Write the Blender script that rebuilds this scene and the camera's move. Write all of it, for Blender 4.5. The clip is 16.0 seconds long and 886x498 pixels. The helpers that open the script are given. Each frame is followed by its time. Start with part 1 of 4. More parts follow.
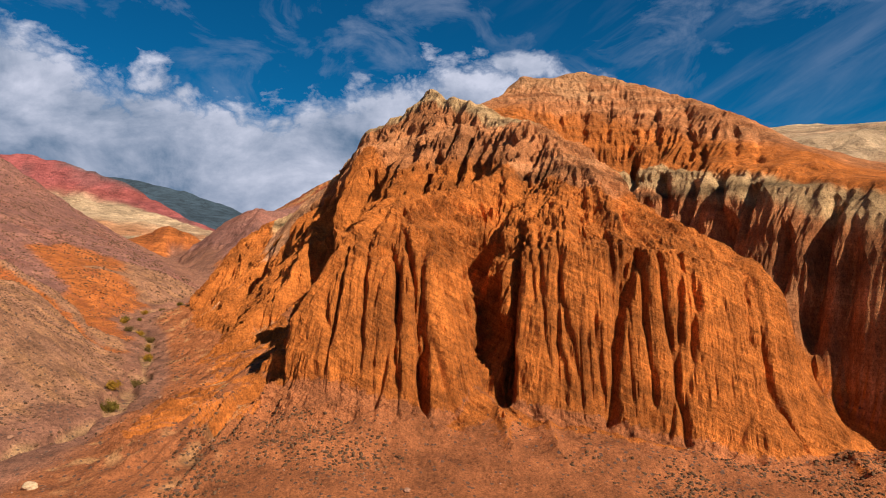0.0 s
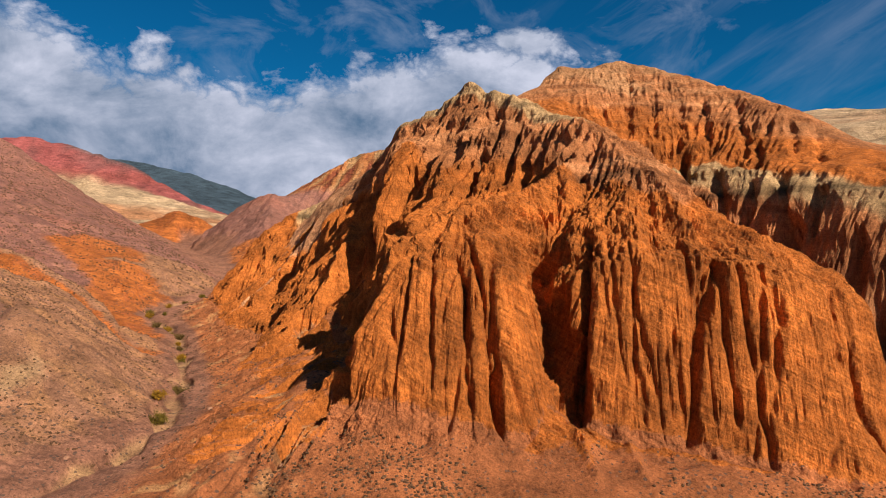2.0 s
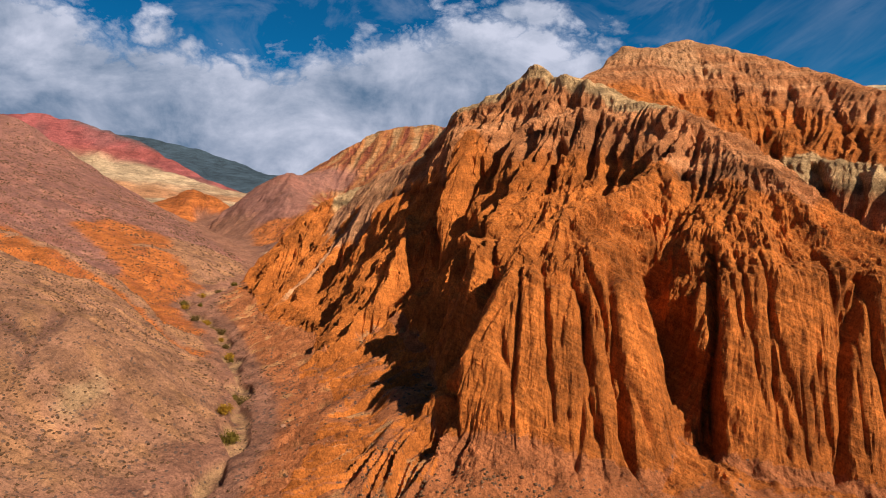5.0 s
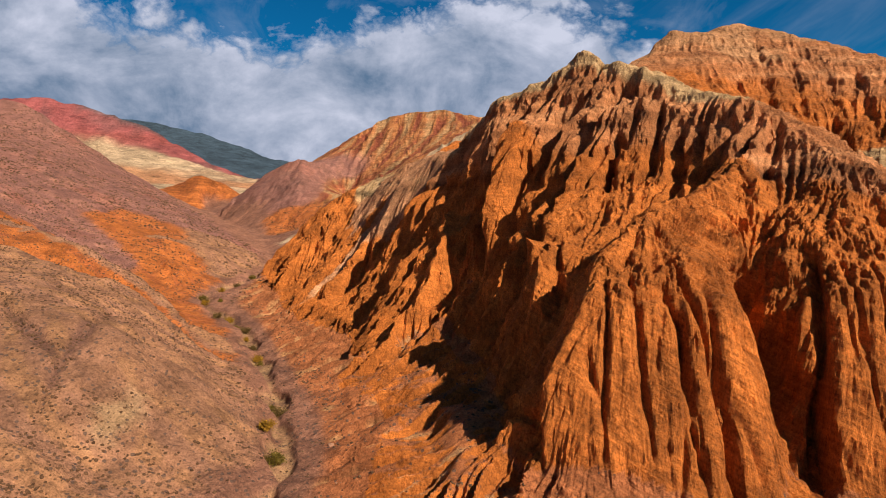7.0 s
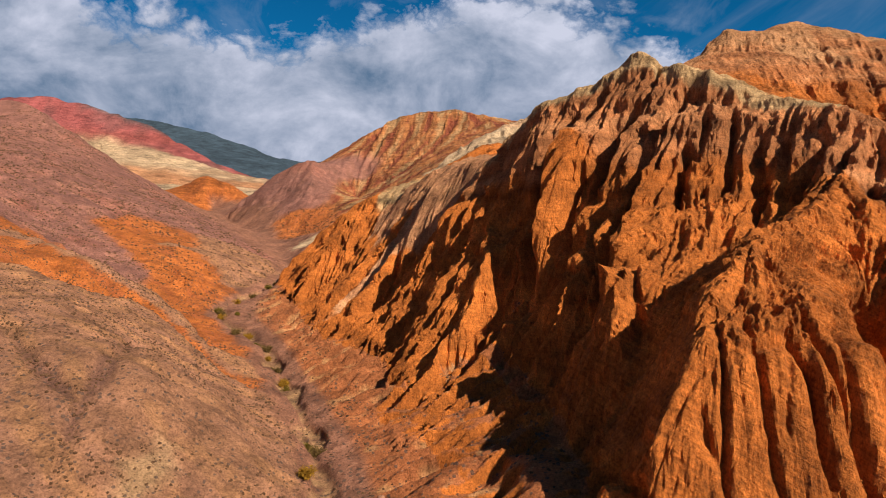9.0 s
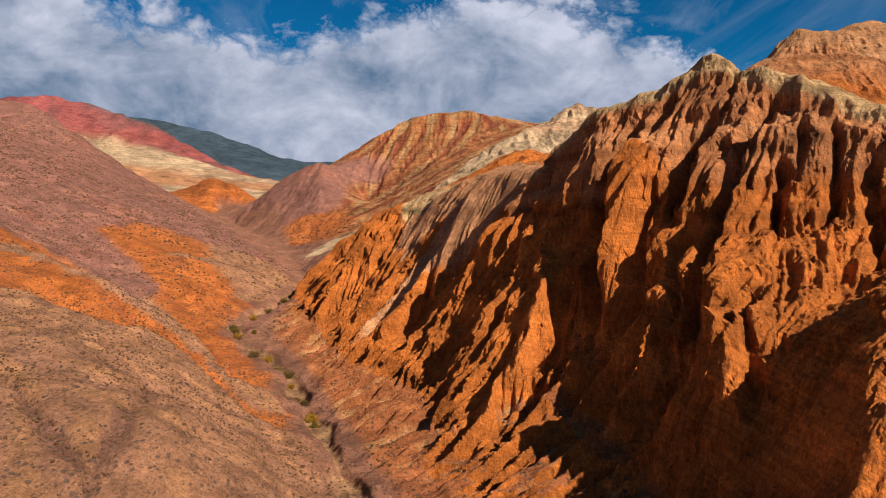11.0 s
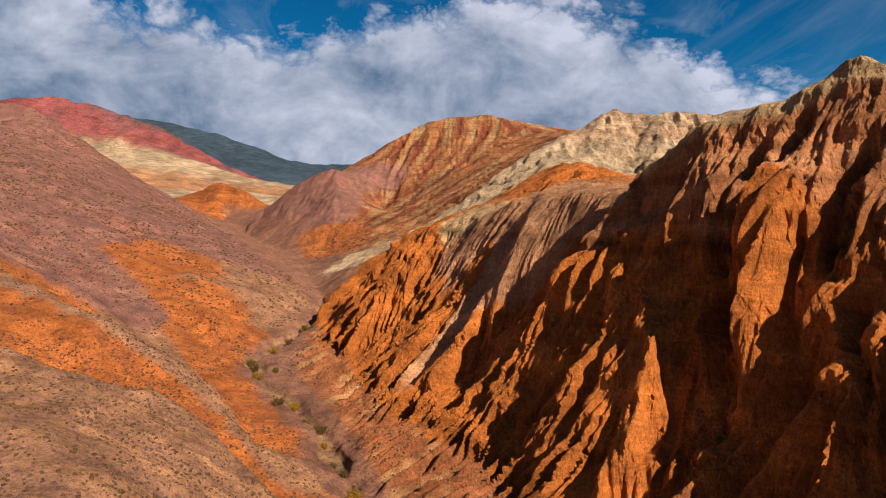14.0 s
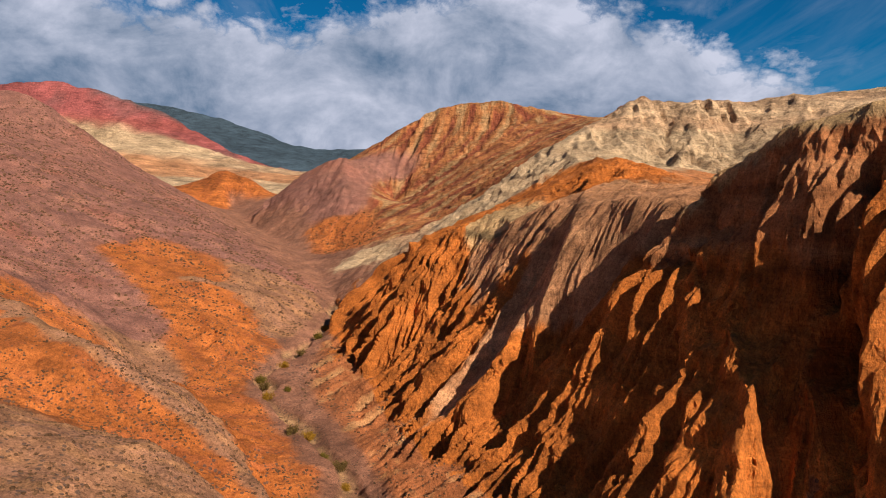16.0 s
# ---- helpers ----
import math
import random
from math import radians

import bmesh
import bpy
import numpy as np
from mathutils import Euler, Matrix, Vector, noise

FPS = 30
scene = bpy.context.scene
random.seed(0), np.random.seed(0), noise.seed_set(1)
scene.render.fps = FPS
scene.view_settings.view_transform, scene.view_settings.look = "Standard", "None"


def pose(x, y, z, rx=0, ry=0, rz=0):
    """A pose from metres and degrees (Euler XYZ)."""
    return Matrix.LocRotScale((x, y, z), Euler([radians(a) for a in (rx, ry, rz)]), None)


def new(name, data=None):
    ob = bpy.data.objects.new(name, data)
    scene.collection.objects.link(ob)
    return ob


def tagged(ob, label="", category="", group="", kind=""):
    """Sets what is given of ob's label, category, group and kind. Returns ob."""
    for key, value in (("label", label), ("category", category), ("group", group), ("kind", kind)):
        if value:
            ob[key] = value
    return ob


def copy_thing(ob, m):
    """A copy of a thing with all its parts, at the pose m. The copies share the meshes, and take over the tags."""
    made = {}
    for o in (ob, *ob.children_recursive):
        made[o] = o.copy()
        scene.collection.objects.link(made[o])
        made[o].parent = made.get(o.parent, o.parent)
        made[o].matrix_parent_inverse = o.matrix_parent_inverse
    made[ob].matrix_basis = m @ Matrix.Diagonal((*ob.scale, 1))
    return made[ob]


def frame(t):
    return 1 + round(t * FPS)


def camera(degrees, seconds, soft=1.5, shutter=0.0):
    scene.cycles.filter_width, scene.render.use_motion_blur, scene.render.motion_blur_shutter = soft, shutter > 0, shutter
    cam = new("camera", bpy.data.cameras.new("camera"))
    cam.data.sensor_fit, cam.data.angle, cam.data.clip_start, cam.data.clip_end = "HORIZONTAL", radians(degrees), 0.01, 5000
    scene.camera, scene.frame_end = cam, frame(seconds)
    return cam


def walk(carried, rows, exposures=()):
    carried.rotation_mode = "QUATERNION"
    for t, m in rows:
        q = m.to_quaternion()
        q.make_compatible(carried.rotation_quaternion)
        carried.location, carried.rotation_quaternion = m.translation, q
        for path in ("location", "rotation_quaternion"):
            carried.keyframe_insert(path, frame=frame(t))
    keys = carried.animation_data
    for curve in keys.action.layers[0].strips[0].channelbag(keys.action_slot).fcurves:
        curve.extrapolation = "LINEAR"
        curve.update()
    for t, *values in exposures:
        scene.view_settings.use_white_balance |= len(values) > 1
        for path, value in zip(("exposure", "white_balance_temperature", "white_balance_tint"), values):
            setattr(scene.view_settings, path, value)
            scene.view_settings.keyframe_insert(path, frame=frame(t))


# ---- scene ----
cam = camera(67.2, 16.0, soft=1.0)
METRES, EYE, TILT, LEAN, TURN = 120.0, 28.0, 1.0, 0.0, 0.0
ROWS = [
    (0.0, 0.0, 0.0, 0.0, 0.0, 0.0, 0.0),
    (0.5, -0.0196, 0.0077, 0.0106, 0.07, -0.47, 0.04),
    (1.0, -0.0383, 0.0159, 0.0201, 0.13, -0.9, 0.07),
    (1.5, -0.0586, 0.026, 0.03, 0.21, -1.34, 0.15),
    (2.0, -0.0774, 0.0362, 0.0385, 0.28, -1.73, 0.19),
    (2.5, -0.0977, 0.048, 0.0475, 0.35, -2.16, 0.24),
    (3.0, -0.1162, 0.0596, 0.054, 0.42, -2.52, 0.27),
    (3.5, -0.1365, 0.0732, 0.0604, 0.5, -2.9, 0.3),
    (4.0, -0.155, 0.0866, 0.0664, 0.59, -3.25, 0.32),
    (6.5, -0.2502, 0.172, 0.095, 0.93, -5.03, 0.34),
    (7.0, -0.2674, 0.1918, 0.0999, 1.0, -5.32, 0.33),
    (7.5, -0.286, 0.2147, 0.1057, 1.07, -5.46, 0.36),
    (8.0, -0.3028, 0.2373, 0.1126, 1.11, -5.46, 0.37),
    (8.5, -0.3207, 0.2627, 0.1201, 1.17, -5.47, 0.38),
    (9.0, -0.3383, 0.2874, 0.1261, 1.21, -5.52, 0.39),
    (11.5, -0.4304, 0.4382, 0.1597, 1.47, -5.57, 0.23),
    (12.0, -0.4468, 0.4707, 0.1657, 1.52, -5.55, 0.22),
    (12.5, -0.4648, 0.5057, 0.1724, 1.58, -5.52, 0.18),
    (13.0, -0.4809, 0.5388, 0.1788, 1.66, -5.47, 0.15),
    (13.5, -0.4979, 0.5747, 0.1858, 1.74, -5.43, 0.09),
    (14.0, -0.5136, 0.6078, 0.1923, 1.8, -5.44, 0.04),
    (14.5, -0.5291, 0.6446, 0.1995, 1.91, -5.59, 0.01),
    (15.0, -0.5425, 0.6794, 0.205, 2.0, -5.96, 0.05),
    (15.5, -0.5563, 0.7174, 0.2138, 2.07, -6.43, 0.1),
    (16.0, -0.5684, 0.752, 0.2251, 2.13, -6.81, 0.05),
]
walk(cam, [(t, pose(0, 0, EYE, TILT, LEAN, TURN) @ pose(METRES * x, METRES * y, METRES * z, 90 + pitch, roll, yaw)) for t, x, y, z, yaw, pitch, roll in ROWS], exposures=[(0.0, 0.68), (9.0, 0.66), (16.0, 0.63)])

# ---- light ----
SUN = Vector((0.575, -0.535, 0.620)).normalized()
sun_data = bpy.data.lights.new("sun", "SUN")
sun_data.energy, sun_data.angle, sun_data.color = 5.0, radians(0.5), (1.0, 0.93, 0.82)
sun = new("sun", sun_data)
sun.rotation_euler = SUN.to_track_quat("Z", "Y").to_euler()
tagged(sun, kind="structure")


def ramp(nt, stops, fac, mode="LINEAR"):
    n = nt.nodes.new("ShaderNodeValToRGB")
    n.color_ramp.interpolation = mode
    el = n.color_ramp.elements
    while len(el) < len(stops):
        el.new(0.5)
    for e, (p, c) in zip(el, stops):
        e.position = p
        e.color = (c, c, c, 1) if isinstance(c, (int, float)) else (*c, 1)
    nt.links.new(fac, n.inputs[0])
    return n.outputs[0]


def math_node(nt, op, a, b=0.0, c=0.0, clamp=False):
    n = nt.nodes.new("ShaderNodeMath")
    n.operation, n.use_clamp = op, clamp
    for i, v in enumerate((a, b, c)):
        if isinstance(v, (int, float)):
            n.inputs[i].default_value = v
        else:
            nt.links.new(v, n.inputs[i])
    return n.outputs[0]


def noise_node(nt, vec, scale, detail=4.0, rough=0.55, distort=0.0):
    n = nt.nodes.new("ShaderNodeTexNoise")
    n.inputs["Scale"].default_value, n.inputs["Detail"].default_value = scale, detail
    n.inputs["Roughness"].default_value, n.inputs["Distortion"].default_value = rough, distort
    nt.links.new(vec, n.inputs["Vector"])
    return n.outputs["Fac"]


def mix_node(nt, fac, a, b, blend="MIX"):
    n = nt.nodes.new("ShaderNodeMix")
    n.data_type, n.blend_type = "RGBA", blend
    for sock, v in ((n.inputs[0], fac), (n.inputs[6], a), (n.inputs[7], b)):
        if isinstance(v, (int, float)):
            sock.default_value = v
        elif isinstance(v, tuple):
            sock.default_value = (*v, 1)
        else:
            nt.links.new(v, sock)
    return n.outputs[2]


def stretch(nt, vec, sx, sy, sz):
    n = nt.nodes.new("ShaderNodeMapping")
    n.inputs["Scale"].default_value = (sx, sy, sz)
    nt.links.new(vec, n.inputs["Vector"])
    return n.outputs[0]


def make_sky():
    world = bpy.data.worlds.new("sky")
    world.use_nodes = True
    scene.world = world
    nt = world.node_tree
    nt.nodes.clear()
    out = nt.nodes.new("ShaderNodeOutputWorld")
    bg = nt.nodes.new("ShaderNodeBackground")
    sky = nt.nodes.new("ShaderNodeTexSky")
    sky.sky_type, sky.sun_disc = "NISHITA", False
    sky.sun_elevation, sky.sun_rotation = math.asin(SUN.z), math.atan2(SUN.x, SUN.y)
    sky.altitude, sky.dust_density = 2500, 0.2
    deep = mix_node(nt, 1.0, sky.outputs[0], (0.02, 0.42, 0.65), "MULTIPLY")
    co = nt.nodes.new("ShaderNodeTexCoord").outputs["Generated"]
    sep = nt.nodes.new("ShaderNodeSeparateXYZ")
    nt.links.new(co, sep.inputs[0])
    x, y, z = sep.outputs
    az = math_node(nt, "ARCTAN2", x, y)
    # height of the cumulus bank's top along the horizon, from 60 degrees left to 60 degrees right
    u = math_node(nt, "MULTIPLY_ADD", az, 1 / radians(120), 0.5)
    top = ramp(nt, [(0.0, 0.28), (0.22, 0.30), (0.25, 0.265), (0.275, 0.225), (0.31, 0.24), (0.335, 0.235), (0.37, 0.205), (0.40, 0.208),
                    (0.44, 0.235), (0.50, 0.275), (0.56, 0.272), (0.60, 0.238), (0.64, 0.2), (0.68, 0.16), (0.72, 0.115), (0.76, 0.08), (1.0, 0.08)], u, "B_SPLINE")
    flat = stretch(nt, co, 1, 1, 1.5)
    big = noise_node(nt, flat, 5.0, 3, 0.5)
    puff = noise_node(nt, flat, 11.0, 9, 0.6, 0.15)
    billow = math_node(nt, "ABSOLUTE", math_node(nt, "MULTIPLY_ADD", puff, 2.0, -1.0))
    wob = math_node(nt, "ADD", math_node(nt, "MULTIPLY_ADD", big, 0.10, -0.05), math_node(nt, "MULTIPLY_ADD", billow, 0.15, 0.005))
    edge = math_node(nt, "SUBTRACT", math_node(nt, "ADD", top, wob), z)
    body = math_node(nt, "MULTIPLY", edge, 26.0, clamp=True)
    thin = noise_node(nt, stretch(nt, co, 3.0, 1.2, 5.0), 3.2, 8, 0.62, 0.6)
    veil = math_node(nt, "MULTIPLY", ramp(nt, [(0.5, 0.0), (0.8, 0.6)], thin), 0.55)
    vec = nt.nodes.new("ShaderNodeCombineXYZ")
    nt.links.new(math_node(nt, "MULTIPLY", az, 2.2), vec.inputs[0])
    nt.links.new(math_node(nt, "MULTIPLY", math_node(nt, "MULTIPLY_ADD", az, -0.5, z), 15.0), vec.inputs[1])
    streaks = noise_node(nt, vec.outputs[0], 1.3, 7, 0.6, 0.5)
    side = ramp(nt, [(0.5, 0.0), (0.66, 1.0)], u)
    cirrus = math_node(nt, "MULTIPLY", ramp(nt, [(0.45, 0.0), (0.8, 0.16)], streaks), side)
    mask = math_node(nt, "MAXIMUM", body, math_node(nt, "MAXIMUM", veil, cirrus))
    lump = noise_node(nt, flat, 6.5, 7, 0.6, 0.4)
    relief = math_node(nt, "ADD", math_node(nt, "MULTIPLY_ADD", lump, 2.3, -0.52), math_node(nt, "MULTIPLY_ADD", billow, 0.9, 0.0))
    shade = math_node(nt, "ADD", math_node(nt, "MULTIPLY", edge, -1.9), relief, clamp=True)
    cloud = mix_node(nt, shade, (0.9, 1.7, 2.9), (6.3, 6.6, 8.0))
    col = mix_node(nt, mask, deep, cloud)
    nt.links.new(col, bg.inputs[0])
    bg.inputs[1].default_value = 0.062
    nt.links.new(bg.outputs[0], out.inputs[0])


make_sky()


# ---- materials ----
def ridged(nt, vec, scale, detail):
    n = nt.nodes.new("ShaderNodeTexNoise")
    n.noise_type = "RIDGED_MULTIFRACTAL"
    n.inputs["Scale"].default_value, n.inputs["Detail"].default_value = scale, detail
    nt.links.new(vec, n.inputs["Vector"])
    return n.outputs["Fac"]


def rock_material(name, bump=0.6, bedding=0.5, speck=0.0, ribbing=0.35, reach=1.0, unit=1.0, fall=1.0, dip=-6.0, warp=0.7):
    m = bpy.data.materials.new(name)
    m.use_nodes = True
    nt = m.node_tree
    bsdf = nt.nodes["Principled BSDF"]
    bsdf.inputs["Roughness"].default_value = 0.95
    bsdf.inputs["Specular IOR Level"].default_value = 0.15
    co = stretch(nt, nt.nodes.new("ShaderNodeTexCoord").outputs["Object"], unit, unit, unit)
    at = nt.nodes.new("ShaderNodeVertexColor")
    at.layer_name = "earth"
    coarse = noise_node(nt, co, 0.18, 6, 0.62)
    fine = noise_node(nt, stretch(nt, co, 1.0, 1.0, fall), 1.6, 6, 0.65)
    v = math_node(nt, "ADD", math_node(nt, "MULTIPLY", coarse, 0.75), math_node(nt, "MULTIPLY", fine, 0.75))
    col = mix_node(nt, 1.0, at.outputs[0], ramp(nt, [(0.5, 0.45), (0.75, 1.0), (1.0, 1.5)], v), "MULTIPLY")
    if speck:
        dots = nt.nodes.new("ShaderNodeTexVoronoi")
        dots.inputs["Scale"].default_value = 0.95
        nt.links.new(co, dots.inputs["Vector"])
        patch = noise_node(nt, co, 0.05, 3)
        near = math_node(nt, "LESS_THAN", dots.outputs["Distance"], math_node(nt, "MULTIPLY_ADD", patch, 0.55, -0.06))
        col = mix_node(nt, math_node(nt, "MULTIPLY", near, speck), col, (0.09, 0.055, 0.04))
    tip = nt.nodes.new("ShaderNodeMapping")
    tip.inputs["Rotation"].default_value = (radians(3), radians(dip), 0)
    nt.links.new(co, tip.inputs["Vector"])
    beds = noise_node(nt, stretch(nt, tip.outputs[0], 0.14, 0.14, 1.3), 1.5, 6, 0.68, warp)
    col = mix_node(nt, min(1.0, 1.3 * bedding), col, mix_node(nt, 1.0, col, ramp(nt, [(0.36, 0.74), (0.5, 1.0), (0.64, 1.26)], beds), "MULTIPLY"))
    # fine mottling in the base colour; its dark end paints in the shade of small pits
    grain = noise_node(nt, stretch(nt, co, 1.0, 1.0, 0.65), 4.2, 5, 0.8)
    col = mix_node(nt, 1.0, col, ramp(nt, [(0.37, 0.5), (0.47, 1.0), (0.63, 1.32)], grain), "MULTIPLY")
    nt.links.new(col, bsdf.inputs["Base Color"])
    ribs = ridged(nt, stretch(nt, co, 1.0, 1.0, 0.11), 0.55, 6)
    grit = noise_node(nt, stretch(nt, co, 1.0, 1.0, 0.35 + 0.5 * fall), 2.4, 6, 0.72)
    sand = noise_node(nt, co, 7.0, 3, 0.7)
    h = math_node(nt, "ADD", math_node(nt, "MULTIPLY", beds, bedding), math_node(nt, "MULTIPLY", grit, 0.6))
    h = math_node(nt, "ADD", h, math_node(nt, "MULTIPLY", sand, 0.3))
    h = math_node(nt, "ADD", h, math_node(nt, "MULTIPLY", ribs, -1.4 * ribbing))
    h = math_node(nt, "ADD", h, math_node(nt, "MULTIPLY", fine, 0.8))
    b = nt.nodes.new("ShaderNodeBump")
    b.inputs["Strength"].default_value, b.inputs["Distance"].default_value = bump, reach
    nt.links.new(h, b.inputs["Height"])
    nt.links.new(b.outputs[0], bsdf.inputs["Normal"])
    return m


ROCK = rock_material("banded_rock", 0.8, 0.45, 0.0, 0.5, 1.0, 1.0, 0.4)
FLUTED = rock_material("fluted_rock", 0.8, 0.8, 0.0, 0.4, 1.0, 1.0, 0.4, -29.0, 0.12)
EARTH = rock_material("dry_earth", 0.75, 0.15, 0.8, 0.2, 1.0)
FAR_EARTH = rock_material("far_earth", 0.65, 0.8, 0.0, 0.6, 5.0, 0.22, 0.4)

# ---- the lie of the land: ridge, foot and gully lines (x, y, z) ----
COLOUR = {
    "gravel": (0.33, 0.14, 0.08), "fan": (0.42, 0.134, 0.046), "orange": (0.545, 0.152, 0.027), "brown": (0.51, 0.185, 0.065),
    "pale": (0.58, 0.345, 0.155), "dusty": (0.41, 0.185, 0.094), "mauve": (0.33, 0.138, 0.095), "ochre": (0.52, 0.145, 0.032),
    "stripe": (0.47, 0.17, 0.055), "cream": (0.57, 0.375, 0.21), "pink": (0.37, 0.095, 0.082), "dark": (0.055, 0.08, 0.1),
    "dun": (0.53, 0.235, 0.105), "umber": (0.13, 0.08, 0.075),
}
KINDS = list(COLOUR)
LINES = []


def line(thing, kind, *pts):
    LINES.append((thing, kind, pts))


# dry stream bed and fan
line("ground", "gravel", (-60, -80, -4), (-67, 30, -1), (-62, 80, .6), (-57.5, 95, 1.2), (-56, 110, 1.6), (-59, 123, 2), (-64.5, 141, 2.4), (-72, 162, 2.4), (-81, 184, 2),
     (-92, 210, 3), (-101, 223, 4), (-115, 241, 5.5), (-121, 257, 6), (-118, 280, 7), (-115, 298, 8), (-116, 321, 9.5), (-120, 345, 12))
line("ground", "gravel", (-120, 345, 12), (-135, 385, 14), (-152, 430, 17), (-175, 475, 20), (-205, 525, 23), (-240, 600, 26), (-275, 680, 29), (-300, 740, 33))
line("ground", "fan", (-55, 20, -1), (-20, 30, -1), (30, 40, -2), (70, 45, -3))
line("ground", "fan", (-48, 72, 2.2), (-10, 70, 2.6), (25, 72, .8), (55, 74, -1))
line("ground", "fan", (-39, 86, 5), (-20, 85, 6), (-11, 84, 6), (0, 84, 4.2), (20, 84, 3))
line("ground", "fan", (-44, 96, 5), (-46, 112, 4.5), (-47, 126, 4.2), (-52, 142, 4), (-58, 153, 4.2), (-66, 172, 4.5), (-74, 190, 5), (-80, 204, 4.7), (-91, 232, 4.5), (-99, 246, 6.5))
# great fluted wall
line("ground", "fan", (-28, 101, 11), (-24, 94.5, 9.3), (-18.9, 92.2, 10.5), (-12.7, 90.9, 10), (-7.2, 89.6, 8.5), (-3, 89.3, 7.5), (2, 91, 7), (5, 95, 9), (8, 94, 8), (16, 92.5, 6.5),
     (24, 92.5, 5), (33, 90.5, 3), (44, 87.5, 1.5), (54, 91, 1), (63, 97, -.5))
line("main", "orange", (-21, 97, 20), (-12, 95.5, 21), (-6, 94.5, 20), (-1, 94.5, 20), (2.5, 96, 21))
line("main", "orange", (-23, 95.3, 13), (-18.9, 93.2, 14.5), (-12.7, 92, 14), (-7.2, 90.9, 12.5), (-3, 90.8, 11.5), (2, 92.4, 11))
line("main", "orange", (8.5, 95.2, 12), (16, 93.7, 10.5), (24, 93.7, 9), (33, 91.8, 7), (44, 89, 5.5), (50, 92.5, 5))
line("main", "orange", (8.5, 97.5, 21), (12, 98, 21), (20, 95.5, 20), (27, 96.5, 21), (34, 95, 21), (43, 94.6, 20), (50.6, 95.9, 18))
line("main", "orange", (4, 92.5, 9), (4.8, 99, 12.5), (5.5, 103, 18), (6, 109, 30))
line("main", "orange", (-23.6, 96, 13), (-21.8, 96.8, 20), (-17.4, 99.5, 28.2), (-14, 103.5, 32.8), (-11.3, 107, 36.2), (-8, 110.8, 38.8), (-2.5, 115.6, 39.4), (3.5, 121, 41.2), (9.6, 125.7, 44), (12, 124.5, 43))
line("main", "orange", (-17.4, 99.5, 28.2), (-11.5, 98.4, 28.8), (-6.7, 98.8, 29), (-0.7, 98.2, 29.2), (2, 100, 28))
line("main", "orange", (9, 103.2, 29.8), (14, 101, 30), (22, 99, 30), (30.8, 97.4, 30), (38, 97.8, 28.8), (45, 97.3, 27), (50.4, 97.2, 25))
line("main", "orange", (6, 109, 30), (8.5, 113, 32), (9.9, 116.6, 34.3), (9, 120.5, 38))
line("main", "orange", (-12, 108.5, 35), (-15.5, 109.3, 31), (-19, 110, 24), (-23, 110, 14))
line("main", "orange", (-14, 103, 32), (-8, 101.5, 32), (-2, 105, 34), (1, 109, 33.5), (6, 111, 32), (11.8, 111, 36.6), (17, 108.5, 36.5), (23, 102.5, 33), (33, 101, 29), (42, 101, 26), (50, 99.5, 23))
line("main", "orange", (12, 124, 42), (17.5, 117.5, 40.5), (22, 112.5, 39.5), (27, 109, 39), (37, 110.5, 35), (45, 106, 31), (50.8, 99.5, 25))
line("main", "orange", (51.2, 97.2, 10), (55, 97.5, 7), (62, 99.5, 2))
# west foot
line("ground", "fan", (-28, 101, 10), (-25.5, 108, 10), (-26, 118, 10.5), (-27, 130, 12), (-29.5, 142, 14), (-33, 152, 15), (-40, 157, 12), (-48, 153, 8.5), (-53, 159, 7),
     (-55, 170, 7.3), (-59, 182, 8), (-66, 190, 7.5), (-73, 200, 6.5), (-85, 225, 6), (-92, 245, 8), (-100, 262, 9), (-108, 285, 9.5))
line("main", "orange", (-14.5, 131, 34.8), (-14, 137, 36.5), (-11, 135, 38), (-8, 141, 42), (-2, 143, 42.5), (4, 140, 43), (11, 127, 44.5), (12, 124, 42))
line("main", "orange", (-13, 119.5, 30.5), (-11, 123.5, 32), (-5, 127, 34.5), (2, 129.5, 37.5), (7, 129, 40))
line("main", "orange", (-8, 141, 42), (-9, 134, 37.5), (-12, 129, 34.5))
line("main", "orange", (-2, 143, 42.5), (-2, 136.5, 40), (-3.5, 131, 37.5))
line("main", "orange", (-15.5, 143, 37.5), (-17, 150, 37), (-21, 158, 36), (-27, 167, 33), (-32, 178, 36), (-32, 184, 40), (-39, 195, 44))
line("main", "brown", (-38, 197, 44), (-30.3, 194, 48.5), (-26, 184, 54), (-24.1, 179.5, 54.6), (-13, 168, 56), (-8, 164.5, 57), (-4.6, 156.8, 58), (0, 153.3, 57.5), (5, 152, 58), (8.8, 151, 57.5), (12, 145, 56), (16.5, 137, 55.8), (18.5, 133, 54))
line("back", "dun", (-46, 230, 50.5), (-40, 225.5, 53), (-34, 212, 53), (-31.5, 203, 53))
line("main", "pale", (-31.5, 200, 52.5), (-27, 196, 60), (-21, 187, 65.8), (-16, 184, 66.6), (-11, 179.5, 67.6), (-7, 176.5, 70), (-4.8, 175.5, 73.4), (-1, 172, 73.6), (0.6, 169.5, 70.6), (2.8, 166.5, 70.2), (6.5, 161, 66.4), (11, 152.5, 61.4), (15, 145, 59), (17.5, 138, 57))
line("main", "pale", (-5.2, 178, 72.6), (-1, 175, 73.4), (1.2, 173, 71))
line("main", "brown", (-30.3, 199.5, 51), (-26.5, 194, 57), (-22.5, 184.5, 61.5), (-13.5, 178, 63), (-4.5, 170.3, 67), (3, 158.5, 61.5), (10.5, 147, 57.5))
line("main", "brown", (16, 139, 57), (20.5, 131, 52.8), (21, 125.5, 50.3), (24, 120, 46), (27, 113.5, 41.5), (27, 109, 39.5))
